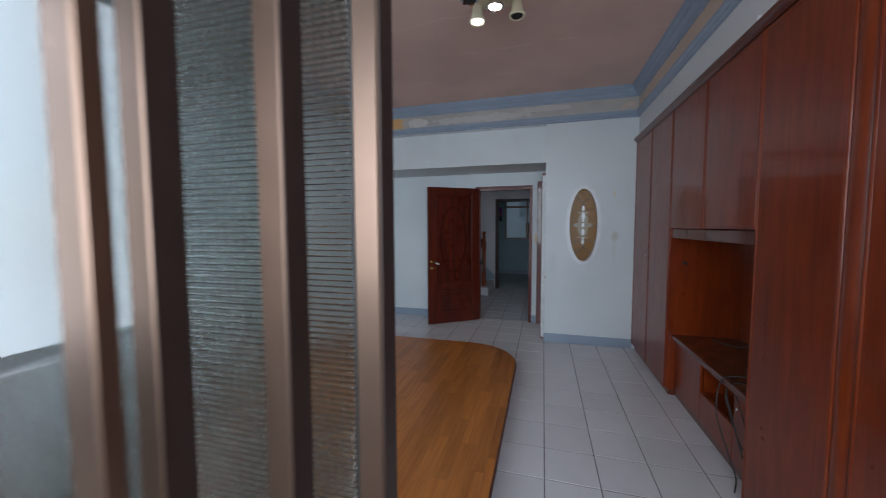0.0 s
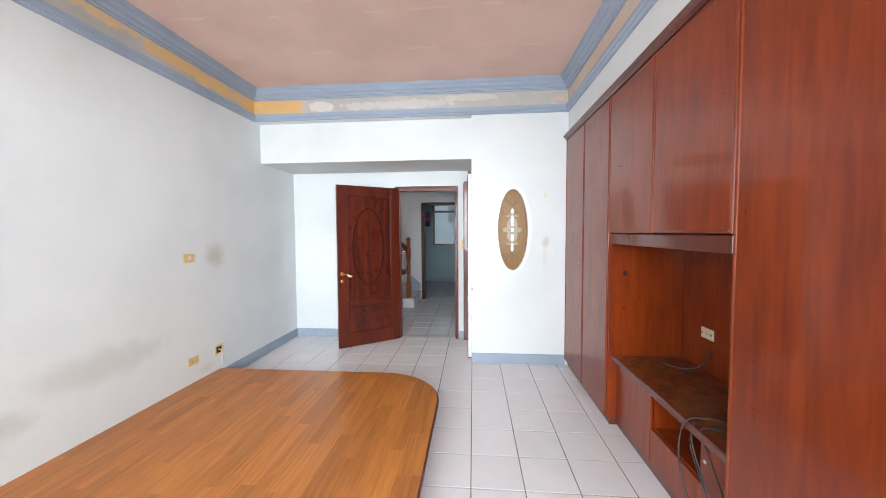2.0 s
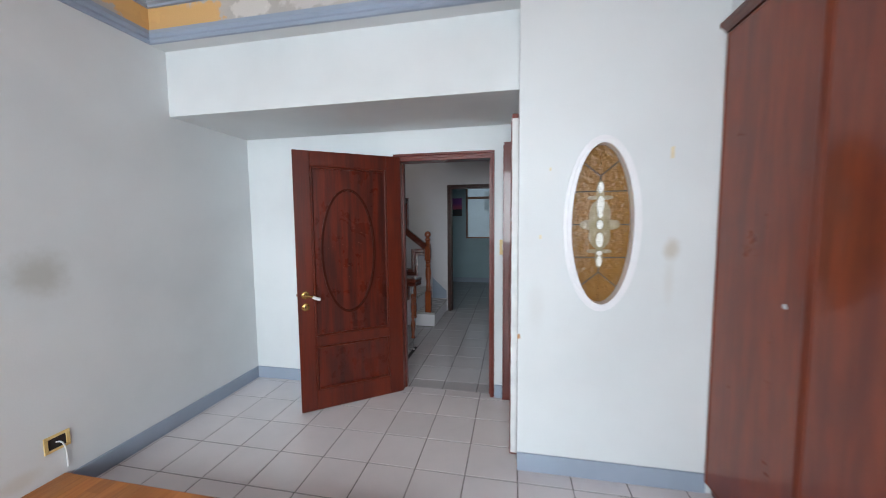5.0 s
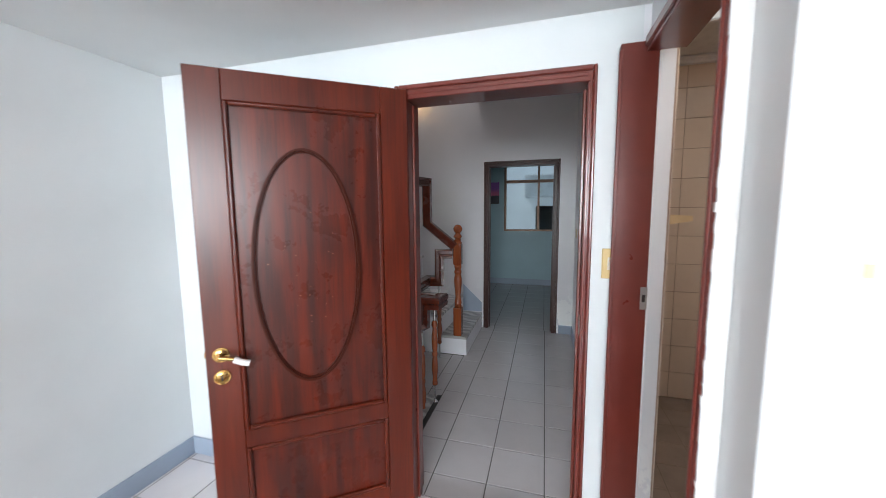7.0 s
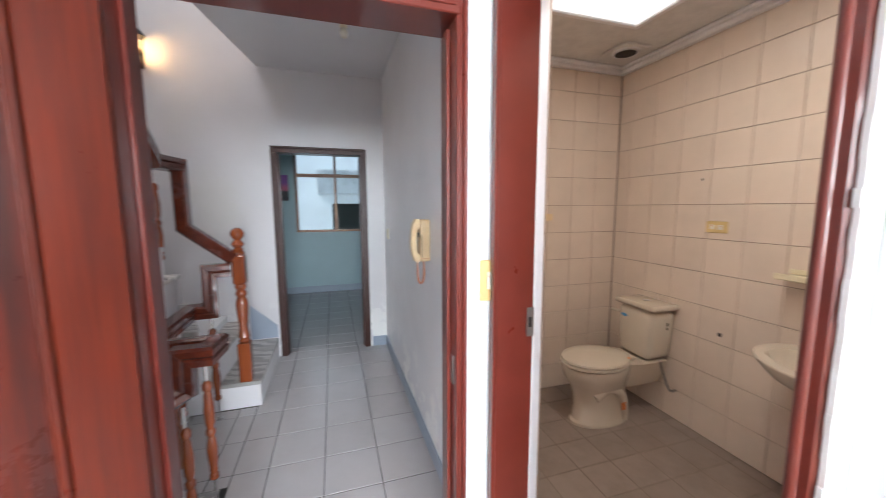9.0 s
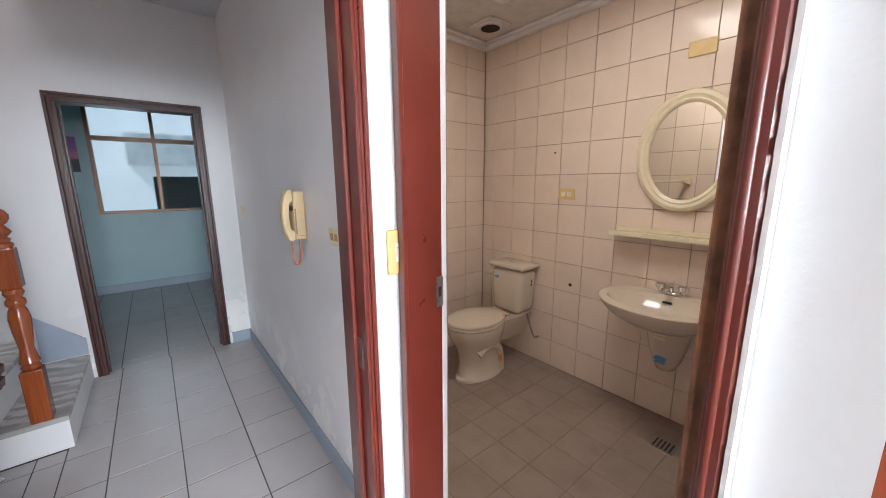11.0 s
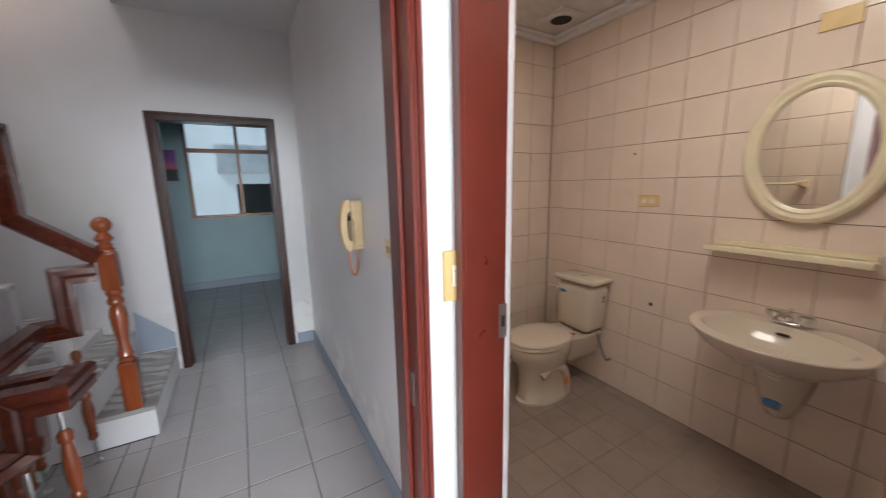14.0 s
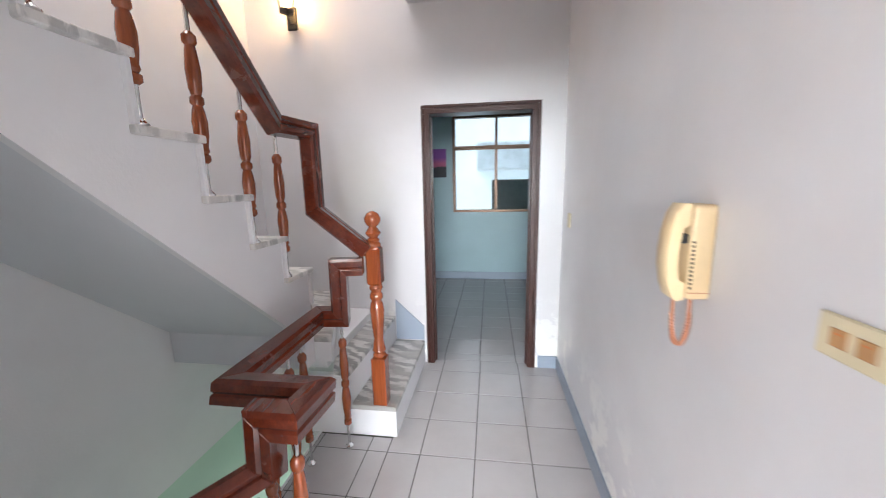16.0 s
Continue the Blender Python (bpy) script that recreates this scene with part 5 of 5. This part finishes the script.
part("plate", box(2.735, 2.845, 6.115, 6.225, BF - 0.002, BF + 0.0035, bevel=0.002), M_steel, drain)
for i in range(5):
    part("slot", box(2.75, 2.83, 6.128 + i * 0.019, 6.136 + i * 0.019, BF + 0.003, BF + 0.0042), M_dark, drain)
for y, z in ((6.90, 0.771), (7.07, 1.66)):
    hole = thing("screw_hole", (3.042, y, z), "dark screw hole in a tile", "hole")
    part("hole", cyl((3.0425, y, z), (3.0395, y, z), 0.012 if z < 1 else 0.006, 10), M_dark, hole)

# ---- hall and stairs ----
ph = thing("intercom_phone", (1.475, 7.47, 1.3), "beige wall intercom handset with a curly cord", "intercom")
base = part("base", box(1.418, 1.4745, 7.43, 7.525, 1.196, 1.434, bevel=0.010, seg=3), M_phone, ph, smooth=True)
out = [(1.416, 1.196), (1.400, 1.190), (1.386, 1.200), (1.374, 1.235), (1.367, 1.28), (1.366, 1.32), (1.370, 1.37), (1.380, 1.415), (1.394, 1.437), (1.416, 1.436), (1.416, 1.385), (1.402, 1.376), (1.394, 1.345), (1.391, 1.31), (1.393, 1.27), (1.402, 1.245), (1.416, 1.238)]
bm = loft([[(x + d * (1 if x < 1.40 else 0), y, z) for x, z in out] for y, d in ((7.436, 0.004), (7.442, 0.0), (7.486, 0.0), (7.492, 0.004))])
bmesh.ops.triangulate(bm, faces=[f for f in bm.faces if len(f.verts) > 4])
part("handset", bm, M_phone, ph, smooth=True)
part("hook", box(1.402, 1.4175, 7.440, 7.468, 1.338, 1.362, bevel=0.003), M_black, base, "black cradle hook")
for i in range(12):
    part("slot", box(1.4215, 1.4275, 7.4285, 7.4305, 1.225 + i * 0.0105, 1.2305 + i * 0.0105), M_dark, base)
part("seam", box(1.418, 1.470, 7.4290, 7.4302, 1.2135, 1.2155), M_cord, base)
coil = [(1.405, 7.462, 1.19), (1.407, 7.462, 1.13), (1.412, 7.460, 1.085), (1.424, 7.457, 1.066), (1.437, 7.455, 1.085), (1.442, 7.453, 1.13), (1.440, 7.452, 1.195)]
part("cord", tube(bent(coil, 6), 0.0045), M_cord, ph, smooth=True)
turns = bent(coil, 24)[14:-14]
part("cord_coil", tube([p + Vector((0.0055 * math.cos(k * 1.6), 0.0055 * math.sin(k * 1.6), 0.0)) for k, p in enumerate(turns)], 0.0028, 6), M_cord, ph, smooth=True)
wall_plate("light_switch", (1.475, 7.075, 1.245), (0, 1, 0), (-1, 0, 0), 0.12, 0.072, M_cream, "cream double switch on the hall wall", buttons=2, category="switch", rocker=M_brownrocker)
wall_plate("light_switch", (1.475, 9.04, 1.24), (0, 1, 0), (-1, 0, 0), 0.07, 0.10, M_cream, "small cream switch by the far door", buttons=1, category="switch")

hold = thing("ceiling_lamp_holder", (1.07, 8.16, 2.8), "small unlit cream lamp holder on the hall ceiling", "lamp holder")
part("rose", lathe([(2.775, 0.040), (2.782, 0.048), (2.7995, 0.050)], 1.07, 8.16, 20), M_cream, hold, smooth=True)
part("socket", lathe([(2.722, 0.020), (2.726, 0.024), (2.76, 0.024), (2.7745, 0.030)], 1.07, 8.16, 18), M_cream, hold, smooth=True)
part("bulb", lathe([(2.655, 0.008), (2.662, 0.022), (2.685, 0.029), (2.705, 0.024), (2.7215, 0.014)], 1.07, 8.16, 18), M_button, hold, "unlit frosted bulb", smooth=True)
sconce = thing("wall_lamp", (-0.547, 9.29, 2.85), "black lantern wall lamp with a lit warm bulb", "wall lamp")
part("back_plate", box(-0.61, -0.53, 9.27, 9.2895, 2.68, 2.84, bevel=0.006), M_black, sconce)
part("arm", tube(bent([(-0.547, 9.27, 2.72), (-0.547, 9.20, 2.70), (-0.547, 9.17, 2.76)]), 0.008), M_black, sconce, smooth=True)
part("cap", lathe([(2.90, 0.085), (2.905, 0.085), (2.95, 0.05), (2.985, 0.015), (3.0, 0.012), (3.01, 0.004)], -0.547, 9.17, 6), M_black, sconce)
part("floor_ring", lathe([(2.745, 0.02), (2.755, 0.055), (2.77, 0.058)], -0.547, 9.17, 6), M_black, sconce)
for i in range(6):
    a = math.pi / 3 * i
    part("bar", cyl((-0.547 + 0.05 * math.cos(a), 9.17 + 0.05 * math.sin(a), 2.765), (-0.547 + 0.07 * math.cos(a), 9.17 + 0.07 * math.sin(a), 2.905), 0.004, 6), M_black, sconce)
M_warm = plain("warm_lit_bulb", (1, 0.8, 0.5), 0.3, emit=(1.0, 0.55, 0.2, 30.0))
part("bulb", lathe([(2.78, 0.012), (2.81, 0.03), (2.85, 0.034), (2.885, 0.02), (2.895, 0.006)], -0.547, 9.17, 14), M_warm, sconce, "lit amber bulb", smooth=True)
glow = new("wall_lamp_light", bpy.data.lights.new("wall_lamp_light", "POINT"))
glow.data.energy, glow.data.color, glow.data.shadow_soft_size = 4.0, (1.0, 0.62, 0.28), 0.045
glow.location = (-0.547, 9.16, 2.835)

# winder steps at the foot, then the flight rising towards the front of the house
SX = -0.105
RISE, RUN, NOSE, NZ = 0.213, 0.225, 8.368, 1.045
stairs = thing("staircase", (-0.4, 8.3, 0), "white-sided staircase with grey marble treads", "staircase")
wind = [([(0.38, 8.35), (0.38, 9.285), (0.13, 9.285), (0.10, 8.35)], 0.20), ([(0.10, 8.36), (0.13, 9.285), (-0.36, 9.285), (0.0, 8.36)], 0.41),
        ([(0.0, 8.36), (-0.36, 9.285), (L + 0.005, 9.285), (L + 0.005, 8.95), (SX, 8.36)], 0.62), ([(SX, 8.36), (L + 0.005, 8.95), (L + 0.005, 8.36)], 0.825)]
for pts, z in wind:
    cx, cy = sum(p[0] for p in pts) / len(pts), sum(p[1] for p in pts) / len(pts)
    part("tread", prism([(x + (x - cx) * 0.012, y) for x, y in pts], z - 0.028, z, bevel=0.004), M_marble, stairs, "grey veined marble tread")
    part("riser", prism(pts, 0.004 if z < 0.5 else 0.47, z - 0.0285), M_stairwhite, stairs)
part("landing_edge", boxes((SX - 0.06, 0.098, 8.352, 8.40, 0.0, 0.38)), M_stairwhite, stairs)
prof = []
for k in range(8):
    y, z = NOSE - RUN * k, NZ + RISE * k
    part("tread", box(L + 0.004, SX + 0.025, y - RUN - 0.022, y + 0.012, z - 0.028, z, bevel=0.004), M_palemarble, stairs, "grey veined marble tread")
    part("riser_board", box(SX - 0.002, SX + 0.020, y - 0.02, y - 0.002, z - RISE, z - 0.029, bevel=0.003), M_stairwhite, stairs)
    prof += [(y - 0.012, z - RISE - 0.0285), (y - 0.012, z - 0.0285)]
prof += [(NOSE - RUN * 8 - 0.012, NZ + RISE * 7 - 0.0285), (NOSE - RUN * 8 - 0.012, 2.15), (8.26, 0.655), (8.26, 0.47), (8.36, 0.47)]
body = part("stringer", extrude_x(prof, SX - 0.03, SX), M_stairwhite, stairs)
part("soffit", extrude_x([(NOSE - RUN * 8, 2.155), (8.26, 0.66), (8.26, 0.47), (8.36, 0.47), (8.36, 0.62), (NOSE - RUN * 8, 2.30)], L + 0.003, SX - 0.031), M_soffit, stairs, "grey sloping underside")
part("riser_fill", extrude_x([(p[0], p[1]) for p in prof[:16]] + [(NOSE - RUN * 8 - 0.012, NZ + RISE * 7 - 0.2), (8.34, 0.75)], L + 0.003, SX - 0.031), M_stairwhite, stairs)
setting("wall_stair_slab", boxes((L, -0.06, 8.41, 9.288, 0.40, 0.468)), M_stairwhite, "white painted underside of the stair landing", "wall")

lower = thing("lower_staircase", (-0.3, 7.0, -0.5), "marble steps going down to the storey below", "staircase")
for pts, z in (([(0.32, 6.585), (0.32, 7.51), (0.02, 7.51), (-0.06, 6.585)], -0.20), ([(0.03, 7.51), (-0.06, 6.585), (-0.55, 6.585), (0.0, 7.51)], -0.41), ([(0.0, 7.51), (-0.55, 6.585), (L + 0.004, 6.585), (L + 0.004, 7.0)], -0.62), ([(0.0, 7.51), (L + 0.004, 7.0), (L + 0.004, 7.51)], -0.83)):
    part("tread", prism(pts, z - 0.03, z), M_marble, lower, "grey veined marble tread")
    part("riser", prism(pts, z - 0.25, z - 0.031), M_stairwhite, lower)
for k in range(7):
    y, z = 7.51 + 0.24 * k, -1.04 - 0.21 * k
    part("tread", box(L + 0.004, 0.3, y, y + 0.25, z - 0.03, z), M_marble, lower, "grey veined marble tread")
    part("riser", box(L + 0.004, 0.3, y, y + 0.02, z, z + 0.18), M_stairwhite, lower)
strip = tagged(thing("stair_nosing_strip", (0.33, 7.05, 0)), "black rubber nosing strip at the stair head", "nosing", kind="structure")
part("strip", box(0.318, 0.352, 6.585, 7.52, -0.02, 0.003, bevel=0.002), M_black, strip)
part("edge_stone", box(0.20, 0.3175, 6.585, 7.52, -0.05, 0.0, bevel=0.003), M_marble, strip)
setting("trim_floor_edge", boxes((-0.115, -0.101, 7.52, 8.36, -0.2, 0.0), (-0.115, 0.199, 7.505, 7.519, -0.2, 0.0)), M_stairwhite, "white painted floor edge at the stairwell", "trim")

# handrails
RPROF = [(-0.034, -0.035), (0.034, -0.035), (0.034, -0.012), (0.028, -0.006), (0.034, 0.002), (0.034, 0.024), (0.024, 0.034), (-0.024, 0.034), (-0.034, 0.024), (-0.034, 0.002), (-0.028, -0.006), (-0.034, -0.012)]


def rail_run(path, up, w, h, parent):
    """Handrail along a path, mitred at every turn, one mesh a straight."""
    pts = [Vector(p) for p in path]
    d = (pts[1] - pts[0]).normalized()
    side = d.cross(Vector(up)).normalized()
    u = side.cross(d)
    ring = [pts[0] + side * a * w + u * b * h for a, b in RPROF]
    for i in range(1, len(pts)):
        d = (pts[i] - pts[i - 1]).normalized()
        n = (d + (pts[i + 1] - pts[i]).normalized()).normalized() if i + 1 < len(pts) else d
        ahead = [p + d * ((pts[i] - p).dot(n) / d.dot(n)) for p in ring]
        bm = loft([[tuple(p) for p in ring], [tuple(p) for p in ahead]])
        ends = [e for f in bm.faces if len(f.verts) == len(RPROF) for e in f.edges]
        bmesh.ops.bevel(bm, geom=ends, offset=0.002, segments=1, affect="EDGES")
        part("rail", bm, M_rail, parent)
        ring = ahead


rail = thing("stair_handrail", (0.0, 8.0, 1.0), "dark red lacquered handrail climbing the stairs", "handrail")
rail_run([(0.26, 8.352, 1.14), (-0.03, 8.352, 1.37), (-0.031, 8.352, 1.785), (-0.068, 8.10, 1.782), (-0.068, 6.62, 1.782 + 1.48 * RISE / RUN)], (0, -1, 0), 1.2, 1.2, rail)
guard = thing("guard_handrail", (0.0, 7.8, 0.8), "dark red lacquered guard rail round the stairwell", "handrail")
rail_run([(0.25, 8.30, 1.075), (0.12, 8.27, 1.075), (0.12, 8.262, 0.80), (0.0, 8.25, 0.80), (0.018, 7.545, 0.80), (0.352, 7.54, 0.804), (0.348, 7.385, 0.812), (0.254, 7.385, 0.812), (0.248, 7.382, 0.64), (0.055, 7.25, 0.56), (0.10, 7.16, 0.66), (-0.25, 7.08, 0.40)],
         (0, 0, 1), 1.3, 1.3, guard)

newel = thing("newel_post", (0.285, 8.40, 0.2), "turned reddish newel post with a ball top", "newel post")
NXX, NY = 0.282, 8.395
part("base_block", box(NXX - 0.042, NXX + 0.042, NY - 0.042, NY + 0.042, 0.2, 0.50, bevel=0.005), M_turned, newel)
part("turning", lathe([(0.50, 0.030), (0.515, 0.040), (0.53, 0.032), (0.545, 0.040), (0.57, 0.034), (0.62, 0.028), (0.72, 0.038), (0.79, 0.042), (0.83, 0.036), (0.85, 0.028), (0.865, 0.038), (0.885, 0.038), (0.90, 0.028), (0.925, 0.040), (0.945, 0.034)], NXX, NY, 20), M_turned, newel, smooth=True)
part("upper_block", box(NXX - 0.042, NXX + 0.042, NY - 0.042, NY + 0.042, 0.945, 1.165, bevel=0.012), M_turned, newel)
part("finial", lathe([(1.165, 0.040), (1.18, 0.042), (1.19, 0.030), (1.205, 0.036), (1.215, 0.024), (1.225, 0.034), (1.24, 0.045), (1.275, 0.022), (1.285, 0.034), (1.305, 0.045), (1.325, 0.046), (1.35, 0.032), (1.362, 0.010)], NXX, NY, 20), M_turned, newel, smooth=True)


def baluster(x, y, z0, z1, label="turned wooden baluster on a chrome rod"):
    th = thing("baluster", (x, y, z0), label, "baluster", "stair balusters")
    h = z1 - z0
    a, b_ = z0 + 0.18 * h, z1 - 0.13 * h
    part("rod", cyl((x, y, z0), (x, y, z1), 0.008, 10), M_chrome, th, "chrome rod", smooth=True)
    part("foot", lathe([(z0, 0.022), (z0 + 0.006, 0.022), (z0 + 0.014, 0.014), (z0 + 0.022, 0.009)], x, y, 14), M_chrome, th, "chrome foot", smooth=True)
    g = b_ - a
    prof = [(0, 0.012), (0.02, 0.022), (0.06, 0.022), (0.075, 0.015), (0.10, 0.021), (0.13, 0.018), (0.22, 0.024), (0.33, 0.026), (0.42, 0.020), (0.45, 0.016), (0.47, 0.023), (0.51, 0.023), (0.53, 0.016), (0.58, 0.022), (0.72, 0.025), (0.86, 0.019), (0.90, 0.016), (0.92, 0.023), (0.97, 0.023), (1.0, 0.012)]
    part("turning", lathe([(a + g * t, r) for t, r in prof], x, y, 14), M_turned, th, smooth=True)
    return th


for x, y, z1 in ((0.12, 8.255, 0.77), (-0.035, 8.10, 0.75), (-0.01, 7.94, 0.75), (0.0, 7.74, 0.75), (0.33, 7.42, 0.76), (0.13, 7.55, 0.75)):
    baluster(x, y, 0.0, z1)
baluster(0.265, 7.31, -0.2, 0.60)
baluster(0.12, 7.28, -0.2, 0.55)
for k in range(6):
    y = NOSE - RUN * k - 0.21
    z = NZ + RISE * k
    baluster(SX + 0.002, y, z, 1.782 + (8.10 - y) * RISE / RUN - 0.04 if y < 8.10 else 1.75)
# ---- far room ----
win = tagged(thing("window_2", (1.01, FAR, 1.8)), "brown aluminium window with frosted panes and a transom", "window", kind="structure")
part("outer_frame", boxes((0.345, 0.385, FAR - 0.01, FAR + 0.09, 1.08, 2.53), (1.635, 1.675, FAR - 0.01, FAR + 0.09, 1.08, 2.53), (0.385, 1.635, FAR - 0.01, FAR + 0.09, 1.08, 1.115), (0.385, 1.635, FAR - 0.01, FAR + 0.09, 2.495, 2.53), (0.385, 1.635, FAR - 0.01, FAR + 0.09, 2.03, 2.085)), M_dkalum, win)
part("mullion", boxes((0.99, 1.03, FAR, FAR + 0.06, 1.116, 2.029), (0.99, 1.03, FAR, FAR + 0.06, 2.086, 2.494)), M_dkalum, win)
for x0, x1 in ((0.386, 0.989), (1.031, 1.634)):
    for z0, z1 in ((1.116, 2.029), (2.086, 2.494)):
        pn = part("pane", box(x0, x1, FAR + 0.03, FAR + 0.035, z0, z1), M_frost, win, "frosted glass")
poster = thing("sunset_poster", (0.1, FAR, 1.84), "poster of a purple sunset over dark trees", "poster")
m, nt, b = nodes_of("sunset_print")
v = coords(nt)
sp = node(nt, "SeparateXYZ")
nt.links.new(v, sp.inputs[0])
hgt = sp.outputs[2]
c = mixed(nt, span(nt, hgt, -0.02, 0.10), (0.55, 0.10, 0.22), (0.22, 0.05, 0.30))
c = mixed(nt, span(nt, calc(nt, "MULTIPLY_ADD", noise_of(nt, v, 9, 4), 0.12, hgt), 0.0, 0.03), (0.012, 0.008, 0.02), c)
nt.links.new(c, b.inputs["Base Color"])
b.inputs["Roughness"].default_value = 0.35
part("sheet", box(-0.06, 0.245, FAR - 0.004, FAR - 0.001, 1.625, 2.055), m, poster)
ac = thing("air_conditioner", (1.35, FAR, 2.65), "white wall air conditioner above the window", "air conditioner")
part("casing", box(0.95, 1.75, FAR - 0.20, FAR - 0.001, 2.56, 2.83, bevel=0.03, seg=3), M_whitegloss, ac, smooth=True)
part("louvre", box(1.0, 1.70, FAR - 0.202, FAR - 0.198, 2.585, 2.61), M_steel, ac)
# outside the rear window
# Backdrop glows by itself to brighten the frosted window.
setting("backdrop_rear_wall", boxes((-3, 5, 14.6, 14.8, -6, 7)), M_backdrop, "pale wall of the house behind, made to glow as daylight", "wall")
unit = thing("outdoor_condenser", (1.45, 12.75, 1.1), "grey outdoor condenser unit on the rear wall", "air conditioner")
M_cond = plain("dark_condenser_grille", (0.075, 0.068, 0.062), 0.7)
part("casing", box(0.95, 1.85, 12.55, 12.85, 1.0, 1.58, bevel=0.01), M_cond, unit)
awning = thing("rear_awning", (1.2, 14.3, 2.0), "pale grey metal awning on the house behind", "awning")
part("sheet", boxes((0.64, 1.90, 14.0, 14.599, 1.82, 2.36), bevel=0.01), plain("pale_awning_paint", (0.52, 0.55, 0.56), 0.6, vary=0.15, scale=5), awning)
part("bracket", boxes((1.0, 1.04, 12.24, 12.85, 0.94, 0.999), (1.7, 1.74, 12.24, 12.85, 0.94, 0.999)), M_steel, unit)

# ---- pieces: floor and wall tiles ----
TILES = {}


def slab_mesh(w, h, t, material, axes):
    """A shared bevelled tile; axes tells which way it faces."""
    key = (round(w, 3), round(h, 3), t, material.name, axes)
    if key not in TILES:
        bm = bmesh.new()
        e = 0.0015
        ring = lambda d, z: [(-w / 2 + d, -h / 2 + d, z), (w / 2 - d, -h / 2 + d, z), (w / 2 - d, h / 2 - d, z), (-w / 2 + d, h / 2 - d, z)]
        loft([ring(0, -t), ring(0, -e), ring(e, 0)], bm)
        if axes == "x":
            bmesh.ops.transform(bm, matrix=Matrix(((0, 0, -1, 0), (1, 0, 0, 0), (0, 1, 0, 0), (0, 0, 0, 1))), verts=bm.verts)
        if axes == "X":
            bmesh.ops.transform(bm, matrix=Matrix(((0, 0, 1, 0), (1, 0, 0, 0), (0, 1, 0, 0), (0, 0, 0, 1))), verts=bm.verts)
        if axes == "y":
            bmesh.ops.transform(bm, matrix=Matrix(((1, 0, 0, 0), (0, 0, -1, 0), (0, 1, 0, 0), (0, 0, 0, 1))), verts=bm.verts)
        bmesh.ops.recalc_face_normals(bm, faces=bm.faces)
        me = bpy.data.meshes.new("tile")
        bm.to_mesh(me)
        bm.free()
        me.materials.append(material)
        TILES[key] = me
    return TILES[key]


def tiled(parent, u0, u1, v0, v1, pitch, origin, place, material, axes="z", joint=0.0055, skip=None, t=0.008):
    """Square tiles over a rectangle, cut at its edges."""
    rr = random.Random(hash((round(u0 * 100), round(v0 * 100))) % 999)
    i0, j0 = math.floor((u0 - origin[0]) / pitch), math.floor((v0 - origin[1]) / pitch)
    for i in range(i0, i0 + int((u1 - u0) / pitch) + 2):
        for j in range(j0, j0 + int((v1 - v0) / pitch) + 2):
            a0, a1 = max(u0, origin[0] + i * pitch) + joint / 2, min(u1, origin[0] + (i + 1) * pitch) - joint / 2
            b0, b1 = max(v0, origin[1] + j * pitch) + joint / 2, min(v1, origin[1] + (j + 1) * pitch) - joint / 2
            if a1 - a0 < 0.012 or b1 - b0 < 0.012 or (skip and skip(a0, a1, b0, b1)):
                continue
            ob = new("tile", slab_mesh(a1 - a0, b1 - b0, t, material, axes))
            ob.location = place((a0 + a1) / 2, (b0 + b1) / 2, rr.uniform(-0.0004, 0.0004))
            ob.parent = parent


P, PH = 0.3055, 0.309
under = lambda a0, a1, b0, b1: a1 < PX - 0.03 and b1 < PY - 0.56 or a1 < PX - 0.60 and b1 < PY - 0.03 or a0 > 2.54
flat = lambda u, v, k: (u, v, k)
tiled(floor_room, L, 2.60, 1.52, 6.52, P, (1.503, 4.878), flat, M_tile, skip=under, joint=0.0055)
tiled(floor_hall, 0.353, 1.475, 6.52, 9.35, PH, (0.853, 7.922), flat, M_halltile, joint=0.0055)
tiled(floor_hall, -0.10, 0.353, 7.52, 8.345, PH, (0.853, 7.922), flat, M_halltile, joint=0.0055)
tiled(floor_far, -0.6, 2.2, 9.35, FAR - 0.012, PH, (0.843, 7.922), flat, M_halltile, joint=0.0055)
tiled(floor_bath, 1.62, R - 0.008, 5.71, 7.732, 0.2015, (1.952, 6.34), lambda u, v, k: (u, v, BF + k), M_btile, joint=0.004)
east = bpy.data.objects["wall_bath_shell"]
tiled(east, 5.71, 7.7335, BF, BC + 0.03, 0.2, (7.025, 1.914), lambda u, v, k: (R - 0.008 + k, u, v), M_wtile, axes="x", joint=0.003, t=0.007)
tiled(east, 1.61, R - 0.0065, BF, BC + 0.03, 0.2, (3.035, 1.914), lambda u, v, k: (u, 7.732 + k, v), M_wtile, axes="y", joint=0.003, t=0.007)
lining = bpy.data.objects["wall_bath_lining"]
tiled(lining, 6.505, 7.732, BF, BC + 0.03, 0.2, (7.025, 1.914), lambda u, v, k: (1.614 + k, u, v), M_wtile, axes="X", joint=0.003, t=0.005)
